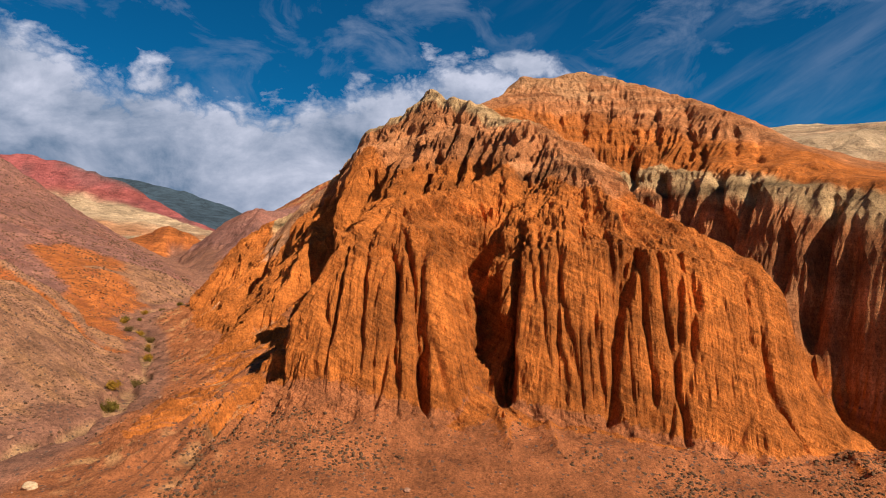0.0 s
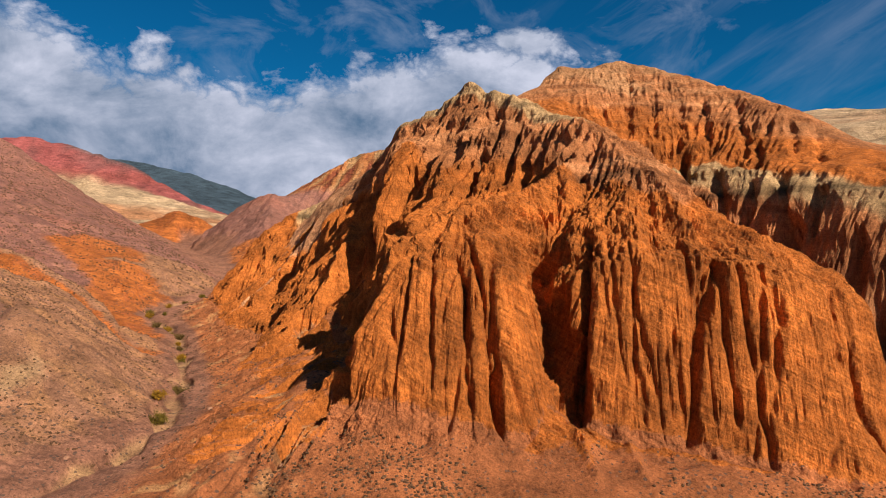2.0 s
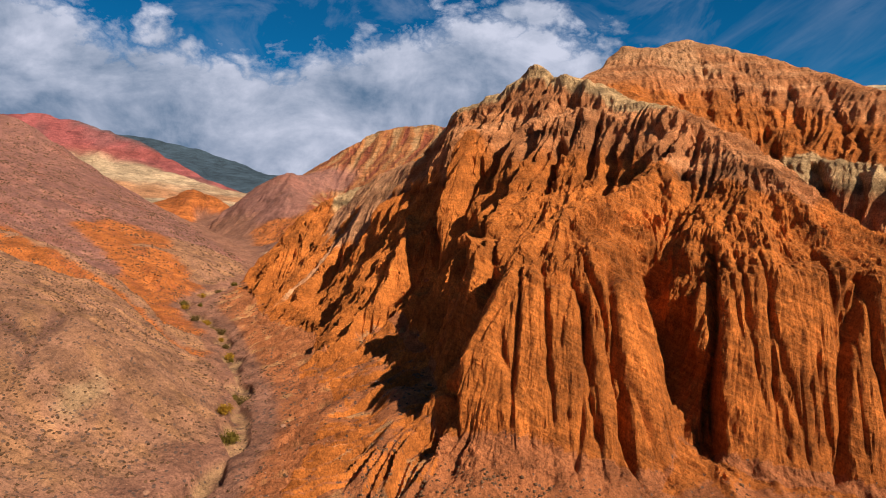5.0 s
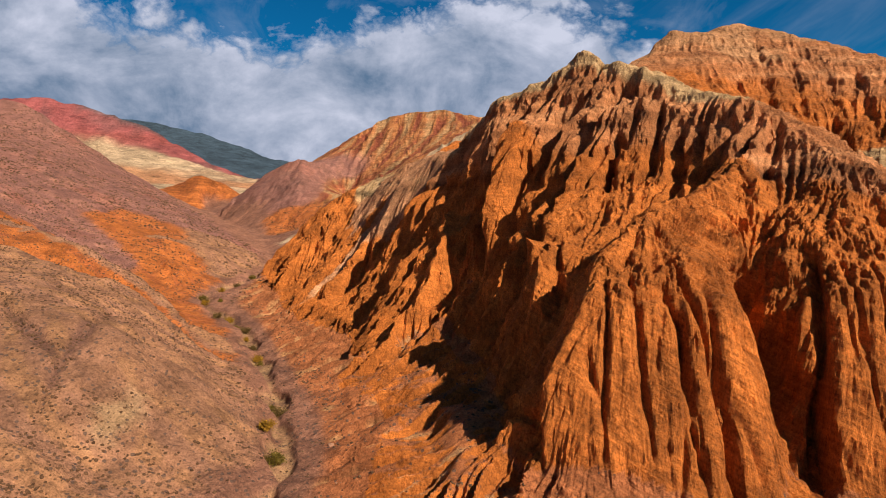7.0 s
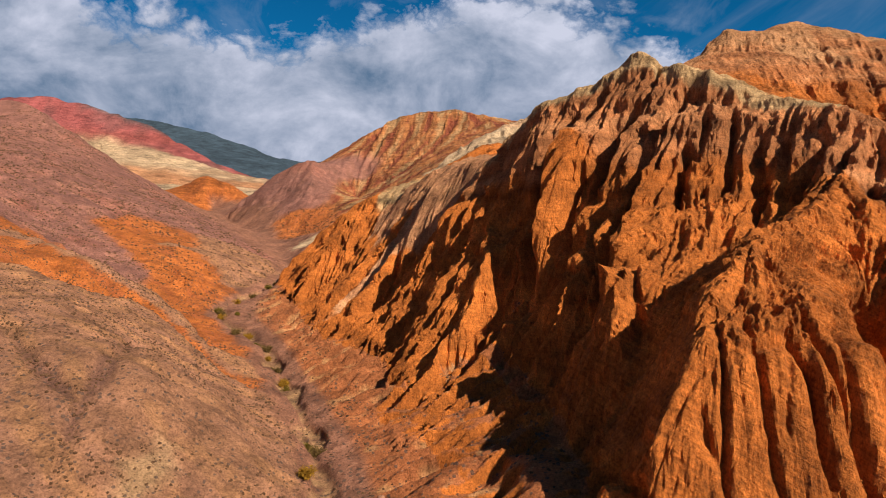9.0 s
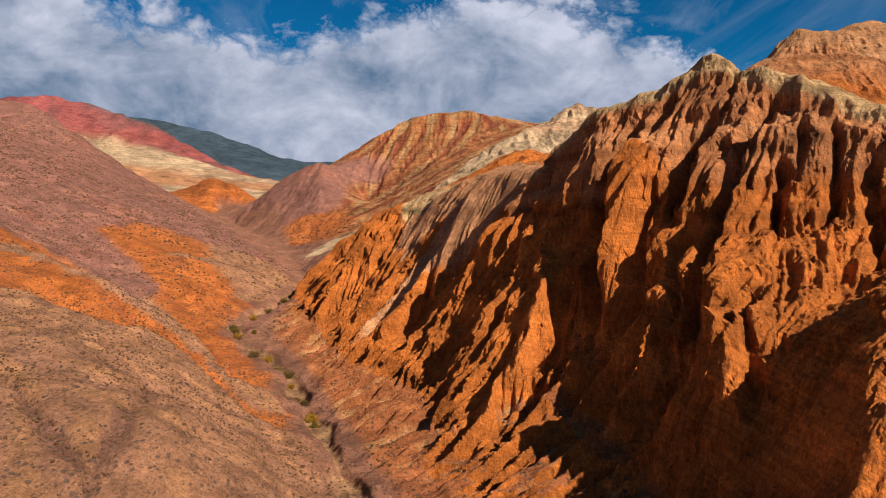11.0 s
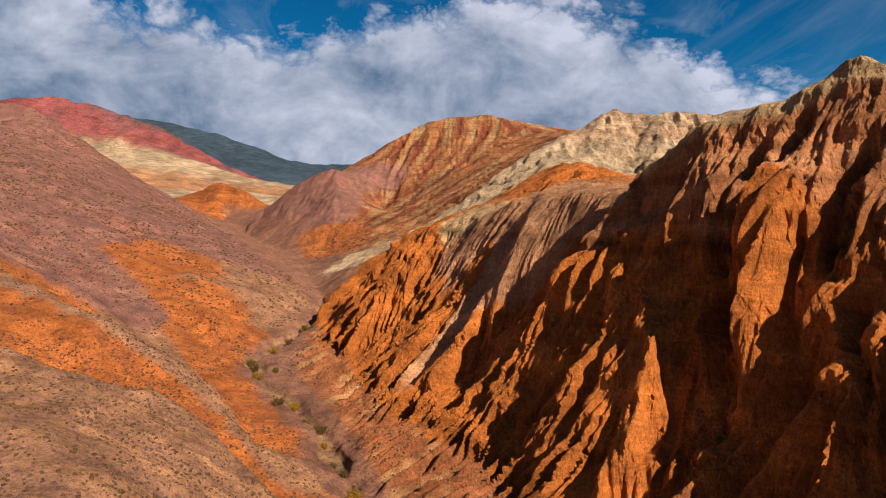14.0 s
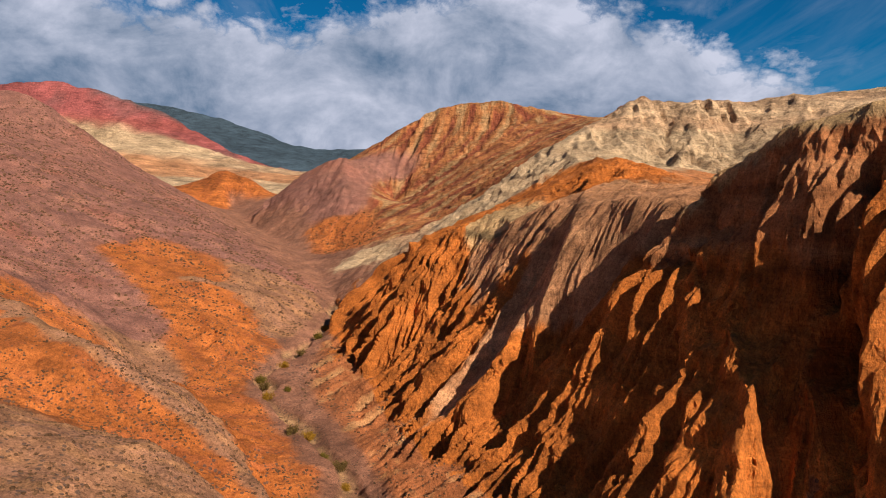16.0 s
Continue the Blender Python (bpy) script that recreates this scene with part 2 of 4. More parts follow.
line("main", "brown", (20.5, 132, 53.6), (27.2, 133, 52), (31, 128, 47), (33, 120, 42))
line("main", "brown", (13.5, 132, 49), (15.5, 126.5, 46.5), (19.5, 120, 43.5), (24, 114, 41))
# spurs and gullies of the west side
line("main", "orange", (-27.5, 180, 44), (-31, 175.2, 35), (-33.1, 170, 31.2), (-34.2, 166, 26.4), (-36, 162.5, 19.5), (-38.5, 158.5, 14.5))
line("main", "orange", (-38, 170, 26), (-43.3, 165.3, 20), (-44, 159, 16), (-44.5, 154.9, 12.8), (-48, 152.5, 9))
line("main", "orange", (-17.8, 169, 57), (-19.5, 165.3, 54.4), (-21.8, 162.3, 45.5), (-24.3, 159.5, 36), (-27, 157.5, 22))
line("main", "orange", (-23.5, 169.5, 38), (-24.9, 165.7, 31), (-27, 164, 25))
line("ground", "fan", (-33, 154, 15.3), (-32.5, 160, 18.2), (-29.5, 163.5, 21.5))
line("main", "orange", (-24, 146, 27), (-27, 154, 21), (-33, 154, 17))
line("main", "orange", (-13.4, 153.6, 42.4), (-17.5, 149.5, 37.5), (-22, 143, 31.4), (-24, 139.5, 24), (-27.5, 138, 14))
line("main", "orange", (-14.5, 131, 35), (-16.9, 128.2, 33.4), (-19.3, 125.3, 31.2), (-20.8, 122, 25.5), (-22.8, 119.5, 18), (-25.5, 118, 11))
line("main", "orange", (-16.9, 128.2, 33.4), (-20, 129, 29.5), (-23.5, 130, 22), (-27, 130, 12.5))
line("main", "orange", (-13, 118, 31), (-17, 112.5, 23.5), (-21, 106.5, 16), (-25.5, 103, 10.5))
line("main", "orange", (-14, 121.5, 29), (-17.5, 117, 20), (-22, 114.5, 12.5))
line("main", "orange", (-15.5, 141, 35), (-18, 138.5, 26), (-20.5, 136, 19), (-24.5, 134.5, 13.5))
line("main", "orange", (-28, 100, 11), (-25.5, 99, 16), (-24, 97.5, 12))
line("main", "orange", (-31, 181, 42), (-34, 173, 32), (-38, 167.5, 26), (-45, 164, 17), (-51, 163, 9.5))
line("main", "orange", (-41, 198, 42), (-46, 201, 33), (-51, 202, 27), (-49.5, 192, 23), (-50.5, 184, 15.5), (-54, 177, 9))
line("main", "orange", (-34, 192, 47), (-37, 189, 40), (-40, 186, 32), (-44.5, 182.5, 23), (-49, 181, 14))
line("main", "orange", (-35, 178, 35), (-40, 176, 28), (-46, 176, 21), (-52, 174, 11))
line("back", "dun", (-46, 230, 50), (-48, 224, 47), (-52, 220, 38), (-57, 217, 29.5))
line("back", "orange", (-57, 217, 29.5), (-63, 210, 18.5), (-72, 203, 8))
line("main", "orange", (-42, 203, 39), (-47, 205, 32), (-53, 202.5, 24.5), (-61, 198, 10.5))
line("back", "dun", (-38, 208.5, 44), (-43.4, 211, 37), (-49, 211.5, 28.5))
line("back", "orange", (-49, 211.5, 28.5), (-54.2, 212, 23), (-62, 206, 13))
line("back", "dun", (-42, 222, 50), (-47.3, 215.6, 39.8), (-51, 214, 31))
line("back", "dun", (-48, 246, 52), (-57, 256, 46), (-62, 250, 36.5), (-66, 244, 28))
line("back", "pale", (-58.4, 271, 47.8), (-63, 262, 41.5))
line("back", "dun", (-63, 262, 41.5), (-68.5, 256, 33.5))
line("back", "orange", (-69, 257, 31), (-77, 257, 24), (-85, 252, 13), (-92, 246, 8))
line("back", "dun", (-50, 233, 40), (-57, 227, 30), (-64, 221, 19), (-74, 215, 10))
line("back", "orange", (-57, 241, 38), (-63, 232.5, 28.6), (-71.9, 229.2, 17.6), (-82, 226, 7.5))
line("back", "orange", (-77, 270, 38), (-86.7, 261, 26), (-93, 255, 13))
line("back", "orange", (-68, 250, 28), (-74, 245.5, 18), (-80, 241, 12), (-88, 238, 7.5))
line("back", "pale", (-57, 257, 46), (-60, 268, 47), (-69, 272, 44.5))
line("back", "orange", (-69, 272, 44.5), (-77, 273, 40), (-84, 275, 36))
line("back", "orange", (-84, 275, 36), (-88, 272, 27), (-96, 271, 16.5), (-104, 270, 9))
line("back", "orange", (-69, 272, 44.5), (-76, 288, 42), (-84, 303, 38), (-98, 304, 27), (-108, 303, 16), (-114, 300, 9))
line("back", "dun", (-46, 230, 50), (-40, 243, 54), (-34, 250, 57))
line("back", "orange", (-40, 262, 53), (-34, 250, 57), (-30, 263, 60.5), (-25, 285, 64), (-30, 300, 64))
line("back", "cream", (-30, 306, 63), (-31, 325, 64.5), (-29, 355, 69))
line("back", "cream", (-28, 374, 73.5), (-12, 392, 82), (-4, 408, 83), (14, 410, 96))
line("back", "cream", (-28, 374, 73.5), (-40, 367, 66.2), (-51, 363.5, 56.5), (-66, 372, 46), (-90, 388, 33), (-122, 395, 17))
line("back", "cream", (-29, 355, 69), (-42, 348, 58.5), (-54, 345, 50), (-70, 350, 40))
line("back", "orange", (-38, 325, 57), (-52, 322, 49), (-68, 330, 40))
line("back", "brown", (-5, 215, 58), (5, 260, 52), (20, 310, 55), (40, 350, 62))
# upper crag and banded cliff
line("crag", "brown", (10, 186, 71), (17, 192, 77), (23, 198, 83), (32, 200, 82.5), (42, 204, 87), (50, 196, 82), (59, 185, 76), (64, 168, 68.5), (65.5, 154, 63.2), (73, 157, 60), (86, 164, 58), (102, 177, 51), (125, 195, 45))
line("banded", "pale", (26, 152, 52), (33, 155, 49), (40, 153, 47.5), (47, 150, 47.5), (53, 136, 45.3), (58, 126, 42), (62, 118, 41), (69, 106, 36), (78, 92, 32), (92, 72, 26))
line("banded", "brown", (38, 148, 36), (44, 140, 30), (50, 128, 26), (55, 115, 23), (60, 107, 18), (67, 96, 10), (77, 80, 4), (89, 62, 0))
line("ground", "fan", (34, 138, 34), (41, 124, 27), (50, 112, 19), (60, 103, 6), (68, 95, -1), (74, 80, -2), (84, 55, -4))
line("crag", "orange", (30, 161, 53), (42, 159, 51.5), (52, 150, 50), (57, 140, 47.5), (64, 127, 46), (72, 112, 41), (82, 96, 37), (98, 76, 31))
line("banded", "brown", (41, 147, 41), (49, 136, 36.5), (55, 125, 35.5), (59.5, 116, 34.5), (66, 104, 30), (75, 90, 26), (89, 70, 20))
line("crag", "orange", (-4, 180, 70), (8, 173, 66), (17.3, 156.8, 62.4), (23, 145, 57.5))
line("striped", "cream", (110, 215, 60), (131, 233, 71), (153, 232, 75), (190, 225, 82), (260, 240, 80))
line("striped", "brown", (110, 190, 45), (150, 180, 45), (200, 150, 50))
# hills on the far bank
line("near", "dusty", (-170, 165, 40), (-140, 168, 33), (-124, 166, 28.5), (-112, 163, 24.5), (-103, 162, 20.5), (-92, 158, 13), (-80, 150, 7.5), (-72, 145, 4))
line("near", "dusty", (-190, 110, 45), (-140, 135, 32), (-108, 143, 26.5), (-98, 131, 24), (-90, 118, 19.5), (-82, 108, 13), (-74, 98, 6))
line("near", "dusty", (-98, 131, 24), (-90, 126, 21.5), (-82, 122, 18.5), (-76, 119, 13), (-70, 112, 8.5))
line("near", "dusty", (-92, 140, 20), (-83, 133, 17.5), (-73, 127, 12), (-66, 117, 7.5))
line("near", "dusty", (-200, 40, 30), (-130, 60, 16), (-95, 60, 7), (-82, 50, 2))
line("near", "dusty", (-64, 115, 5.5), (-67, 124, 6.5), (-72.5, 139, 6.3), (-80, 153, 6))
line("near", "ochre", (-145, 190, 28), (-128, 188.5, 21), (-119, 188, 17.5), (-104, 180, 11.5), (-94, 172, 6), (-87, 168, 4))
line("left", "mauve", (-230, 250, 52), (-200, 245, 44), (-182, 240, 40))
line("left", "dusty", (-165, 222, 34.5), (-155, 213, 32.5), (-144, 203, 32.2), (-130, 200.5, 27.6), (-118, 197.5, 20.8), (-108, 192.5, 15), (-97, 184, 10.5), (-90, 177, 7))
line("left", "ochre", (-156, 206, 32), (-143, 196.5, 30), (-128, 194.5, 24), (-116, 192, 17.5), (-106, 187, 12))
line("left", "dusty", (-136, 213, 23), (-124, 209.5, 20.5), (-114, 202.7, 14.9), (-103, 193, 11))
line("left", "ochre", (-190, 240, 39.5), (-170, 225, 35), (-152, 221, 28.5))
line("near", "dusty", (-140, 168, 30.5), (-124, 172, 25.5), (-108, 174.4, 21), (-100, 170.5, 17), (-92.9, 165.9, 13.2), (-84, 158, 8))
line("left", "mauve", (-210, 285, 39), (-190, 277, 31))
line("left", "mauve", (-182, 274, 28), (-170, 268, 23), (-155, 256, 16.5))
line("left", "mauve", (-190, 293, 33), (-173, 280, 25.5), (-154, 264, 17.5))
line("left", "dusty", (-155, 255, 16), (-138, 240, 8.5))
line("left", "ochre", (-183, 313, 33.8), (-167, 302, 26.8), (-148, 279, 18.5), (-138, 264, 12))
line("left", "ochre", (-176, 322, 32), (-150, 299, 23), (-137, 283, 14))
line("left", "dusty", (-150, 334, 24.5), (-146, 331, 23.6), (-135, 334, 18.5), (-122, 320, 12))
line("left", "ochre", (-97, 184, 5.5), (-108, 205, 6.5), (-120, 222, 7.5), (-128, 240, 8.5), (-133, 262, 9.5), (-129, 285, 10.5))
line("left", "dusty", (-129, 285, 10.5), (-125, 310, 11.5))
line("left", "mauve", (-300, 400, 80), (-252, 362, 65.5), (-220, 334, 50.5), (-190, 314, 37))
line("left", "ochre", (-186, 311, 34.5), (-163, 300, 25.5))
line("left", "dusty", (-163, 300, 25.5), (-143, 302, 22.5), (-129, 305, 16))
line("left", "ochre", (-158, 286, 21.5), (-145, 276, 19), (-134, 268, 16.5), (-131, 260, 9.5))
line("left", "mauve", (-450, 520, 125), (-358, 505, 114), (-340, 500, 111), (-306, 490, 90), (-276, 475, 69), (-245, 440, 52), (-215, 400, 46), (-189, 365, 39), (-165, 352, 29), (-142, 346, 22), (-129, 343, 14))
line("left", "mauve", (-450, 300, 110), (-300, 200, 75), (-220, 165, 52))
# hills up the valley
line("mid", "mauve", (-163, 580, 74), (-150, 540, 58), (-148, 500, 38))
line("mid", "ochre", (-148, 492, 34), (-146, 470, 22), (-140, 445, 17))
line("mid", "mauve", (-163, 580, 74), (-190, 585, 64), (-215, 590, 45), (-245, 610, 27))
line("mid", "mauve", (-163, 580, 74), (-138, 588, 70), (-116, 590, 62))
line("strip", "stripe", (-185, 690, 70), (-157, 650, 80), (-128, 650, 98.5), (-91, 650, 118.5), (-68, 650, 121.5), (-39.5, 650, 123), (-8, 645, 115), (14, 620, 105.5), (20, 520, 96), (14, 410, 96))
line("strip", "stripe", (-122, 570, 43), (-105, 505, 42), (-90, 460, 36), (-80, 425, 35))
line("strip", "stripe", (-8, 645, 115), (60, 650, 104), (150, 630, 100))
line("ridge", "cream", (-14, 405, 83), (14, 410, 96), (20, 409, 92.5), (27, 408, 91.5), (35, 406, 94.5), (44, 405, 93.5), (50, 402, 90), (57, 400, 89.5), (64, 399, 93), (70, 398, 92), (76, 398, 96.5), (90, 395, 94), (130, 390, 100), (200, 380, 105), (300, 360, 110))
line("ridge", "cream", (14, 410, 96), (5, 385, 81), (-3, 366, 71))
line("ridge", "cream", (35, 406, 94.5), (28, 380, 79), (14, 352, 66))
line("ridge", "cream", (64, 399, 93), (55, 372, 77), (42, 345, 65))
line("ridge", "cream", (22, 401, 86), (14, 375, 69), (6, 348, 59))
line("ridge", "cream", (50, 396, 85), (40, 368, 67), (28, 340, 57))
line("cone", "ochre", (-313, 760, 67), (-302, 720, 45), (-293, 690, 31))
line("cone", "ochre", (-365, 775, 48), (-337, 765, 63), (-313, 760, 69), (-288, 762, 60), (-262, 770, 40))
line("cone", "ochre", (-335, 765, 60), (-326, 725, 42), (-318, 690, 31))
line("cone", "cream", (-430, 720, 50), (-400, 800, 50), (-330, 815, 40), (-250, 820, 40), (-200, 700, 50))
line("far", "dun", (-700, 1080, 85), (-560, 1130, 80), (-480, 1150, 60), (-400, 1150, 50), (-330, 1100, 45))
line("far", "cream", (-900, 1280, 150), (-717, 1300, 130), (-654, 1300, 132), (-581, 1300, 117), (-488, 1300, 93), (-437, 1300, 78))
line("far", "pink", (-1200, 1370, 220), (-924, 1375, 228), (-867, 1370, 218), (-766, 1385, 212), (-688, 1385, 185), (-622, 1385, 152), (-545, 1388, 113))
line("far", "pink", (-1500, 1400, 270), (-993, 1400, 250), (-924, 1400, 258), (-867, 1400, 254), (-810, 1400, 240))
line("far", "umber", (-800, 1400, 238), (-766, 1400, 229), (-688, 1400, 201), (-650, 1400, 182))
line("far", "pink", (-630, 1400, 170), (-545, 1400, 122), (-467, 1400, 85))
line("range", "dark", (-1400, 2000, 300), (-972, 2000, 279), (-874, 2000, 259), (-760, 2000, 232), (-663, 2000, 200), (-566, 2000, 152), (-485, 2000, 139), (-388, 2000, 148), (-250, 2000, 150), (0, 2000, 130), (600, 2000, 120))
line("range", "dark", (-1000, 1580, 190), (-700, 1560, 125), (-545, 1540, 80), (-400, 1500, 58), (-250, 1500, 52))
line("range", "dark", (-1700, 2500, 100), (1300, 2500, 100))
# the country outside
line("ground", "dusty", (600, 400, 90), (800, 1000, 100), (300, 1200, 90))
line("ground", "fan", (-600, -500, 0), (0, -500, -8), (500, -500, -8))
line("ground", "dusty", (200, 0, 5), (300, 150, 55), (600, 200, 70))
line("ground", "dusty", (-420, -100, 30), (-450, 100, 70))


CLEFTS = []


def cleft(deep, wide, *pts):
    """A crack that runs down a wall, by its line on the map; a rib where deep is negative."""
    CLEFTS.append((deep, wide, pts))


# cracks between the pillars of the front wall, then of the upper wall, then of the west side
cleft(1.5, 0.42, (-24.4, 100.5), (-23.7, 97.8), (-22.8, 93.9))
cleft(1.27, 0.38, (-14.8, 101.3), (-14.7, 98.8), (-15.1, 96.9), (-15.7, 95.4), (-16.2, 94.2), (-16.1, 92.4))
cleft(0.6, 0.3, (-17.4, 97.3), (-16.4, 95.1))
cleft(0.98, 0.34, (-11.5, 101.4), (-11.4, 96.5), (-11.5, 94.8), (-11.3, 91.7))
cleft(0.52, 0.26, (-7.9, 98.9), (-9.2, 97.1), (-9.9, 95.5))
cleft(0.52, 0.26, (-9.2, 93.6), (-9.6, 91.7))
cleft(1.42, 0.42, (-7.8, 100.2), (-6.7, 97.7), (-6.6, 93.5), (-6.7, 92.3), (-6.4, 90.8))
cleft(1.72, 0.42, (-6.1, 103.3), (-4.9, 98.7), (-4.0, 96.1), (-3.5, 93.5), (-3.0, 92.5), (-2.7, 89.9))
cleft(1.58, 0.51, (-1.9, 101.4), (-3.0, 97.7), (-2.9, 93.8), (-2.1, 93.1), (-2.8, 92.2), (-2.4, 90.1))
cleft(0.45, 0.42, (1.0, 110.9), (1.4, 104.3), (0.7, 97.2))
cleft(4.5, 1.7, (6.0, 109.9), (5.9, 106.1), (6.9, 99.3), (7.7, 94.9))
cleft(3.2, 0.59, (13.0, 106.7), (10.8, 103.2), (9.8, 97.7), (9.6, 95.6), (9.4, 94.0))
cleft(0.75, 0.3, (14.9, 106.0), (14.6, 102.5), (14.5, 98.2), (14.7, 95.9), (15.2, 94.7))
cleft(0.52, 0.26, (13.1, 104.1), (13.4, 98.1))
cleft(0.75, 0.3, (17.6, 103.0), (17.1, 98.1), (17.8, 95.4), (19.0, 94.4), (19.4, 93.3))
cleft(0.52, 0.26, (16.2, 95.4), (17.2, 94.4), (17.2, 93.3))
cleft(0.83, 0.34, (25.4, 104.1), (25.1, 99.5), (24.6, 96.5))
cleft(1.8, 0.51, (31.8, 101.2), (28.8, 98.3), (26.4, 97.1), (25.2, 95.7), (24.4, 94.5), (24.0, 93.5), (23.5, 92.4))
cleft(1.12, 0.38, (29.2, 99.2), (29.0, 95.7), (29.2, 94.3), (29.5, 93.0))
cleft(1.05, 0.38, (31.6, 98.0), (31.8, 94.9), (32.5, 93.5), (32.5, 92.6), (33.1, 91.5), (32.9, 90.2))
cleft(0.9, 0.34, (36.0, 101.7), (34.2, 95.9), (33.2, 93.8), (32.4, 92.6), (30.9, 91.0))
cleft(0.75, 0.34, (36.9, 96.0), (35.1, 93.6))
cleft(0.68, 0.3, (21.9, 95.5), (22.5, 94.0), (22.8, 92.7))
cleft(0.52, 0.26, (20.6, 95.0), (21.0, 93.4))
cleft(0.6, 0.3, (43.9, 96.4), (43.3, 93.8))
cleft(1.27, 0.42, (45.5, 94.7), (45.7, 92.3), (47.5, 91.3), (49.2, 90.0))
cleft(0.68, 0.42, (43.8, 102.3), (44.3, 97.7), (45.7, 96.4))
cleft(0.98, 0.59, (38.5, 100.8), (36.0, 97.1), (36.4, 95.1))
cleft(2.92, 1.02, (-16.6, 177.5), (-21.2, 172.7), (-23.4, 170.6), (-25.1, 167.2))
cleft(2.14, 0.68, (-10.0, 162.2), (-11.8, 159.5), (-13.8, 157.4), (-15.7, 156.4))
cleft(1.17, 0.6, (-7.0, 159.3), (-9.0, 154.4), (-10.6, 149.5))
cleft(1.94, 0.68, (-1.6, 149.6), (-2.9, 147.8), (-3.8, 145.4), (-5.5, 141.2))
cleft(2.53, 0.68, (7.2, 152.1), (4.2, 145.5), (2.9, 143.5), (0.7, 141.2))
cleft(2.53, 0.76, (8.2, 143.3), (6.8, 140.4), (5.1, 137.0), (2.0, 131.6))
cleft(1.94, 0.68, (10.7, 141.2), (9.3, 138.1), (7.8, 135.3), (6.3, 132.7))
cleft(2.53, 0.76, (14.1, 136.0), (11.4, 134.6), (8.9, 132.8), (6.7, 130.7))
cleft(1.56, 0.68, (4.3, 155.9), (1.4, 149.8), (-0.2, 147.5))
cleft(1.94, 0.68, (-0.3, 170.5), (-1.7, 168.3), (-3.7, 165.7))
cleft(1.42, 0.6, (17.5, 134.0), (14.8, 132.0), (12.1, 128.7))
cleft(1.42, 0.6, (19.8, 131.5), (17.4, 128.0), (14.4, 124.2))
cleft(3.6, 1.12, (-10.7, 175.1), (-16.1, 173.2), (-20.0, 173.9), (-22.3, 173.5), (-24.3, 172.8), (-26.3, 166.0), (-28.8, 158.0))
cleft(3.9, 1, (-7.7, 165.8), (-11.0, 164.6), (-13.7, 160.6), (-15.4, 158.5))
cleft(3.9, 1.12, (1.4, 161.2), (-4.4, 157.1), (-7.4, 153.8), (-9.5, 150.9), (-11.2, 148.8), (-13.6, 146.3), (-16.3, 142.6), (-18.0, 140.6), (-19.8, 138.9))
cleft(3, 1, (-15.4, 152.1), (-17.9, 147.7), (-19.2, 143.3), (-21.0, 140.6))
cleft(1.8, 0.75, (-23.9, 170.6), (-25.0, 163.9), (-27.1, 159.1))
cleft(2, 0.75, (-18.0, 161.9), (-20.1, 160.2), (-20.9, 155.5), (-23.6, 151.6))
cleft(3, 1.12, (-14.1, 132.6), (-16.2, 127.6), (-17.7, 121.6))
cleft(2.4, 0.88, (-1.5, 148.7), (-3.7, 145.9), (-5.7, 143.8))
cleft(2.1, 0.75, (-18.1, 130.5), (-20.5, 128.9), (-22.0, 127.8))
# spurs of the west side; the banded cliff, the crag, the fan and the far ridge
cleft(-2.6, 2, (-17.8, 170.2), (-19.8, 168.3), (-21.5, 165.2), (-23.0, 161.6))
cleft(-2.2, 1.6, (-13.7, 155.4), (-15.2, 154.5), (-17.3, 154.5), (-17.8, 151.3), (-18.8, 147.1))
cleft(-2.2, 1.5, (-9.0, 156.0), (-10.2, 152.8), (-11.5, 149.4), (-14.2, 147.4), (-16.8, 143.9))
cleft(-2.4, 1.7, (-7.7, 148.0), (-9.8, 145.8), (-13.1, 140.4), (-15.5, 133.9), (-17.0, 128.7), (-17.3, 127.5))
cleft(-2, 1.5, (-17.5, 127.7), (-17.1, 125.8), (-18.8, 121.2))
cleft(-1.6, 1.3, (-22.5, 178.3), (-23.8, 175.6))
cleft(-1.6, 1.3, (-26.8, 183.5), (-28.9, 181.6), (-30.5, 180.5))
cleft(-2, 1.5, (-33.0, 178.3), (-33.6, 169.9), (-34.8, 162.9), (-36.9, 158.6))
cleft(-1.5, 1.2, (-27.4, 168.9), (-28.3, 162.7))
cleft(2.5, 0.9, (44.8, 157.0), (42.3, 149.3))
cleft(2.5, 0.9, (47.8, 146.5), (46.6, 140.4))
cleft(2.5, 0.9, (55.5, 134.4), (53.3, 128.0), (53.6, 124.9))
cleft(2.2, 0.9, (58.3, 125.4), (55.7, 123.0))
cleft(3.2, 1, (65.1, 111.8), (62.5, 109.9), (60.9, 108.8), (59.6, 107.4))
cleft(2, 0.9, (64.2, 105.6), (62.5, 104.6), (61.9, 103.0))
cleft(2, 0.9, (59.2, 114.9), (57.5, 113.6))
cleft(2, 1, (51.6, 137.8), (50.2, 135.7))
cleft(0.88, 0.81, (41.5, 189.0), (37.4, 175.1), (34.7, 165.8))
cleft(0.88, 0.81, (49.6, 172.3), (45.1, 160.3))
cleft(1.21, 0.9, (60.9, 167.2), (56.7, 152.4), (52.9, 145.5))
cleft(1.21, 0.9, (64.8, 154.3), (58.8, 150.1), (54.5, 141.9))
cleft(0.88, 0.81, (71.9, 150.8), (64.8, 137.1))
cleft(0.77, 0.72, (54.5, 170.3), (49.9, 154.0))
cleft(0.77, 0.72, (45.2, 179.6), (40.8, 164.9))
cleft(0.77, 0.72, (66.5, 151.6), (61.4, 138.8))
cleft(-1.3, 0.9, (6.6, 95.8), (7.7, 90.4), (8.6, 84.6))
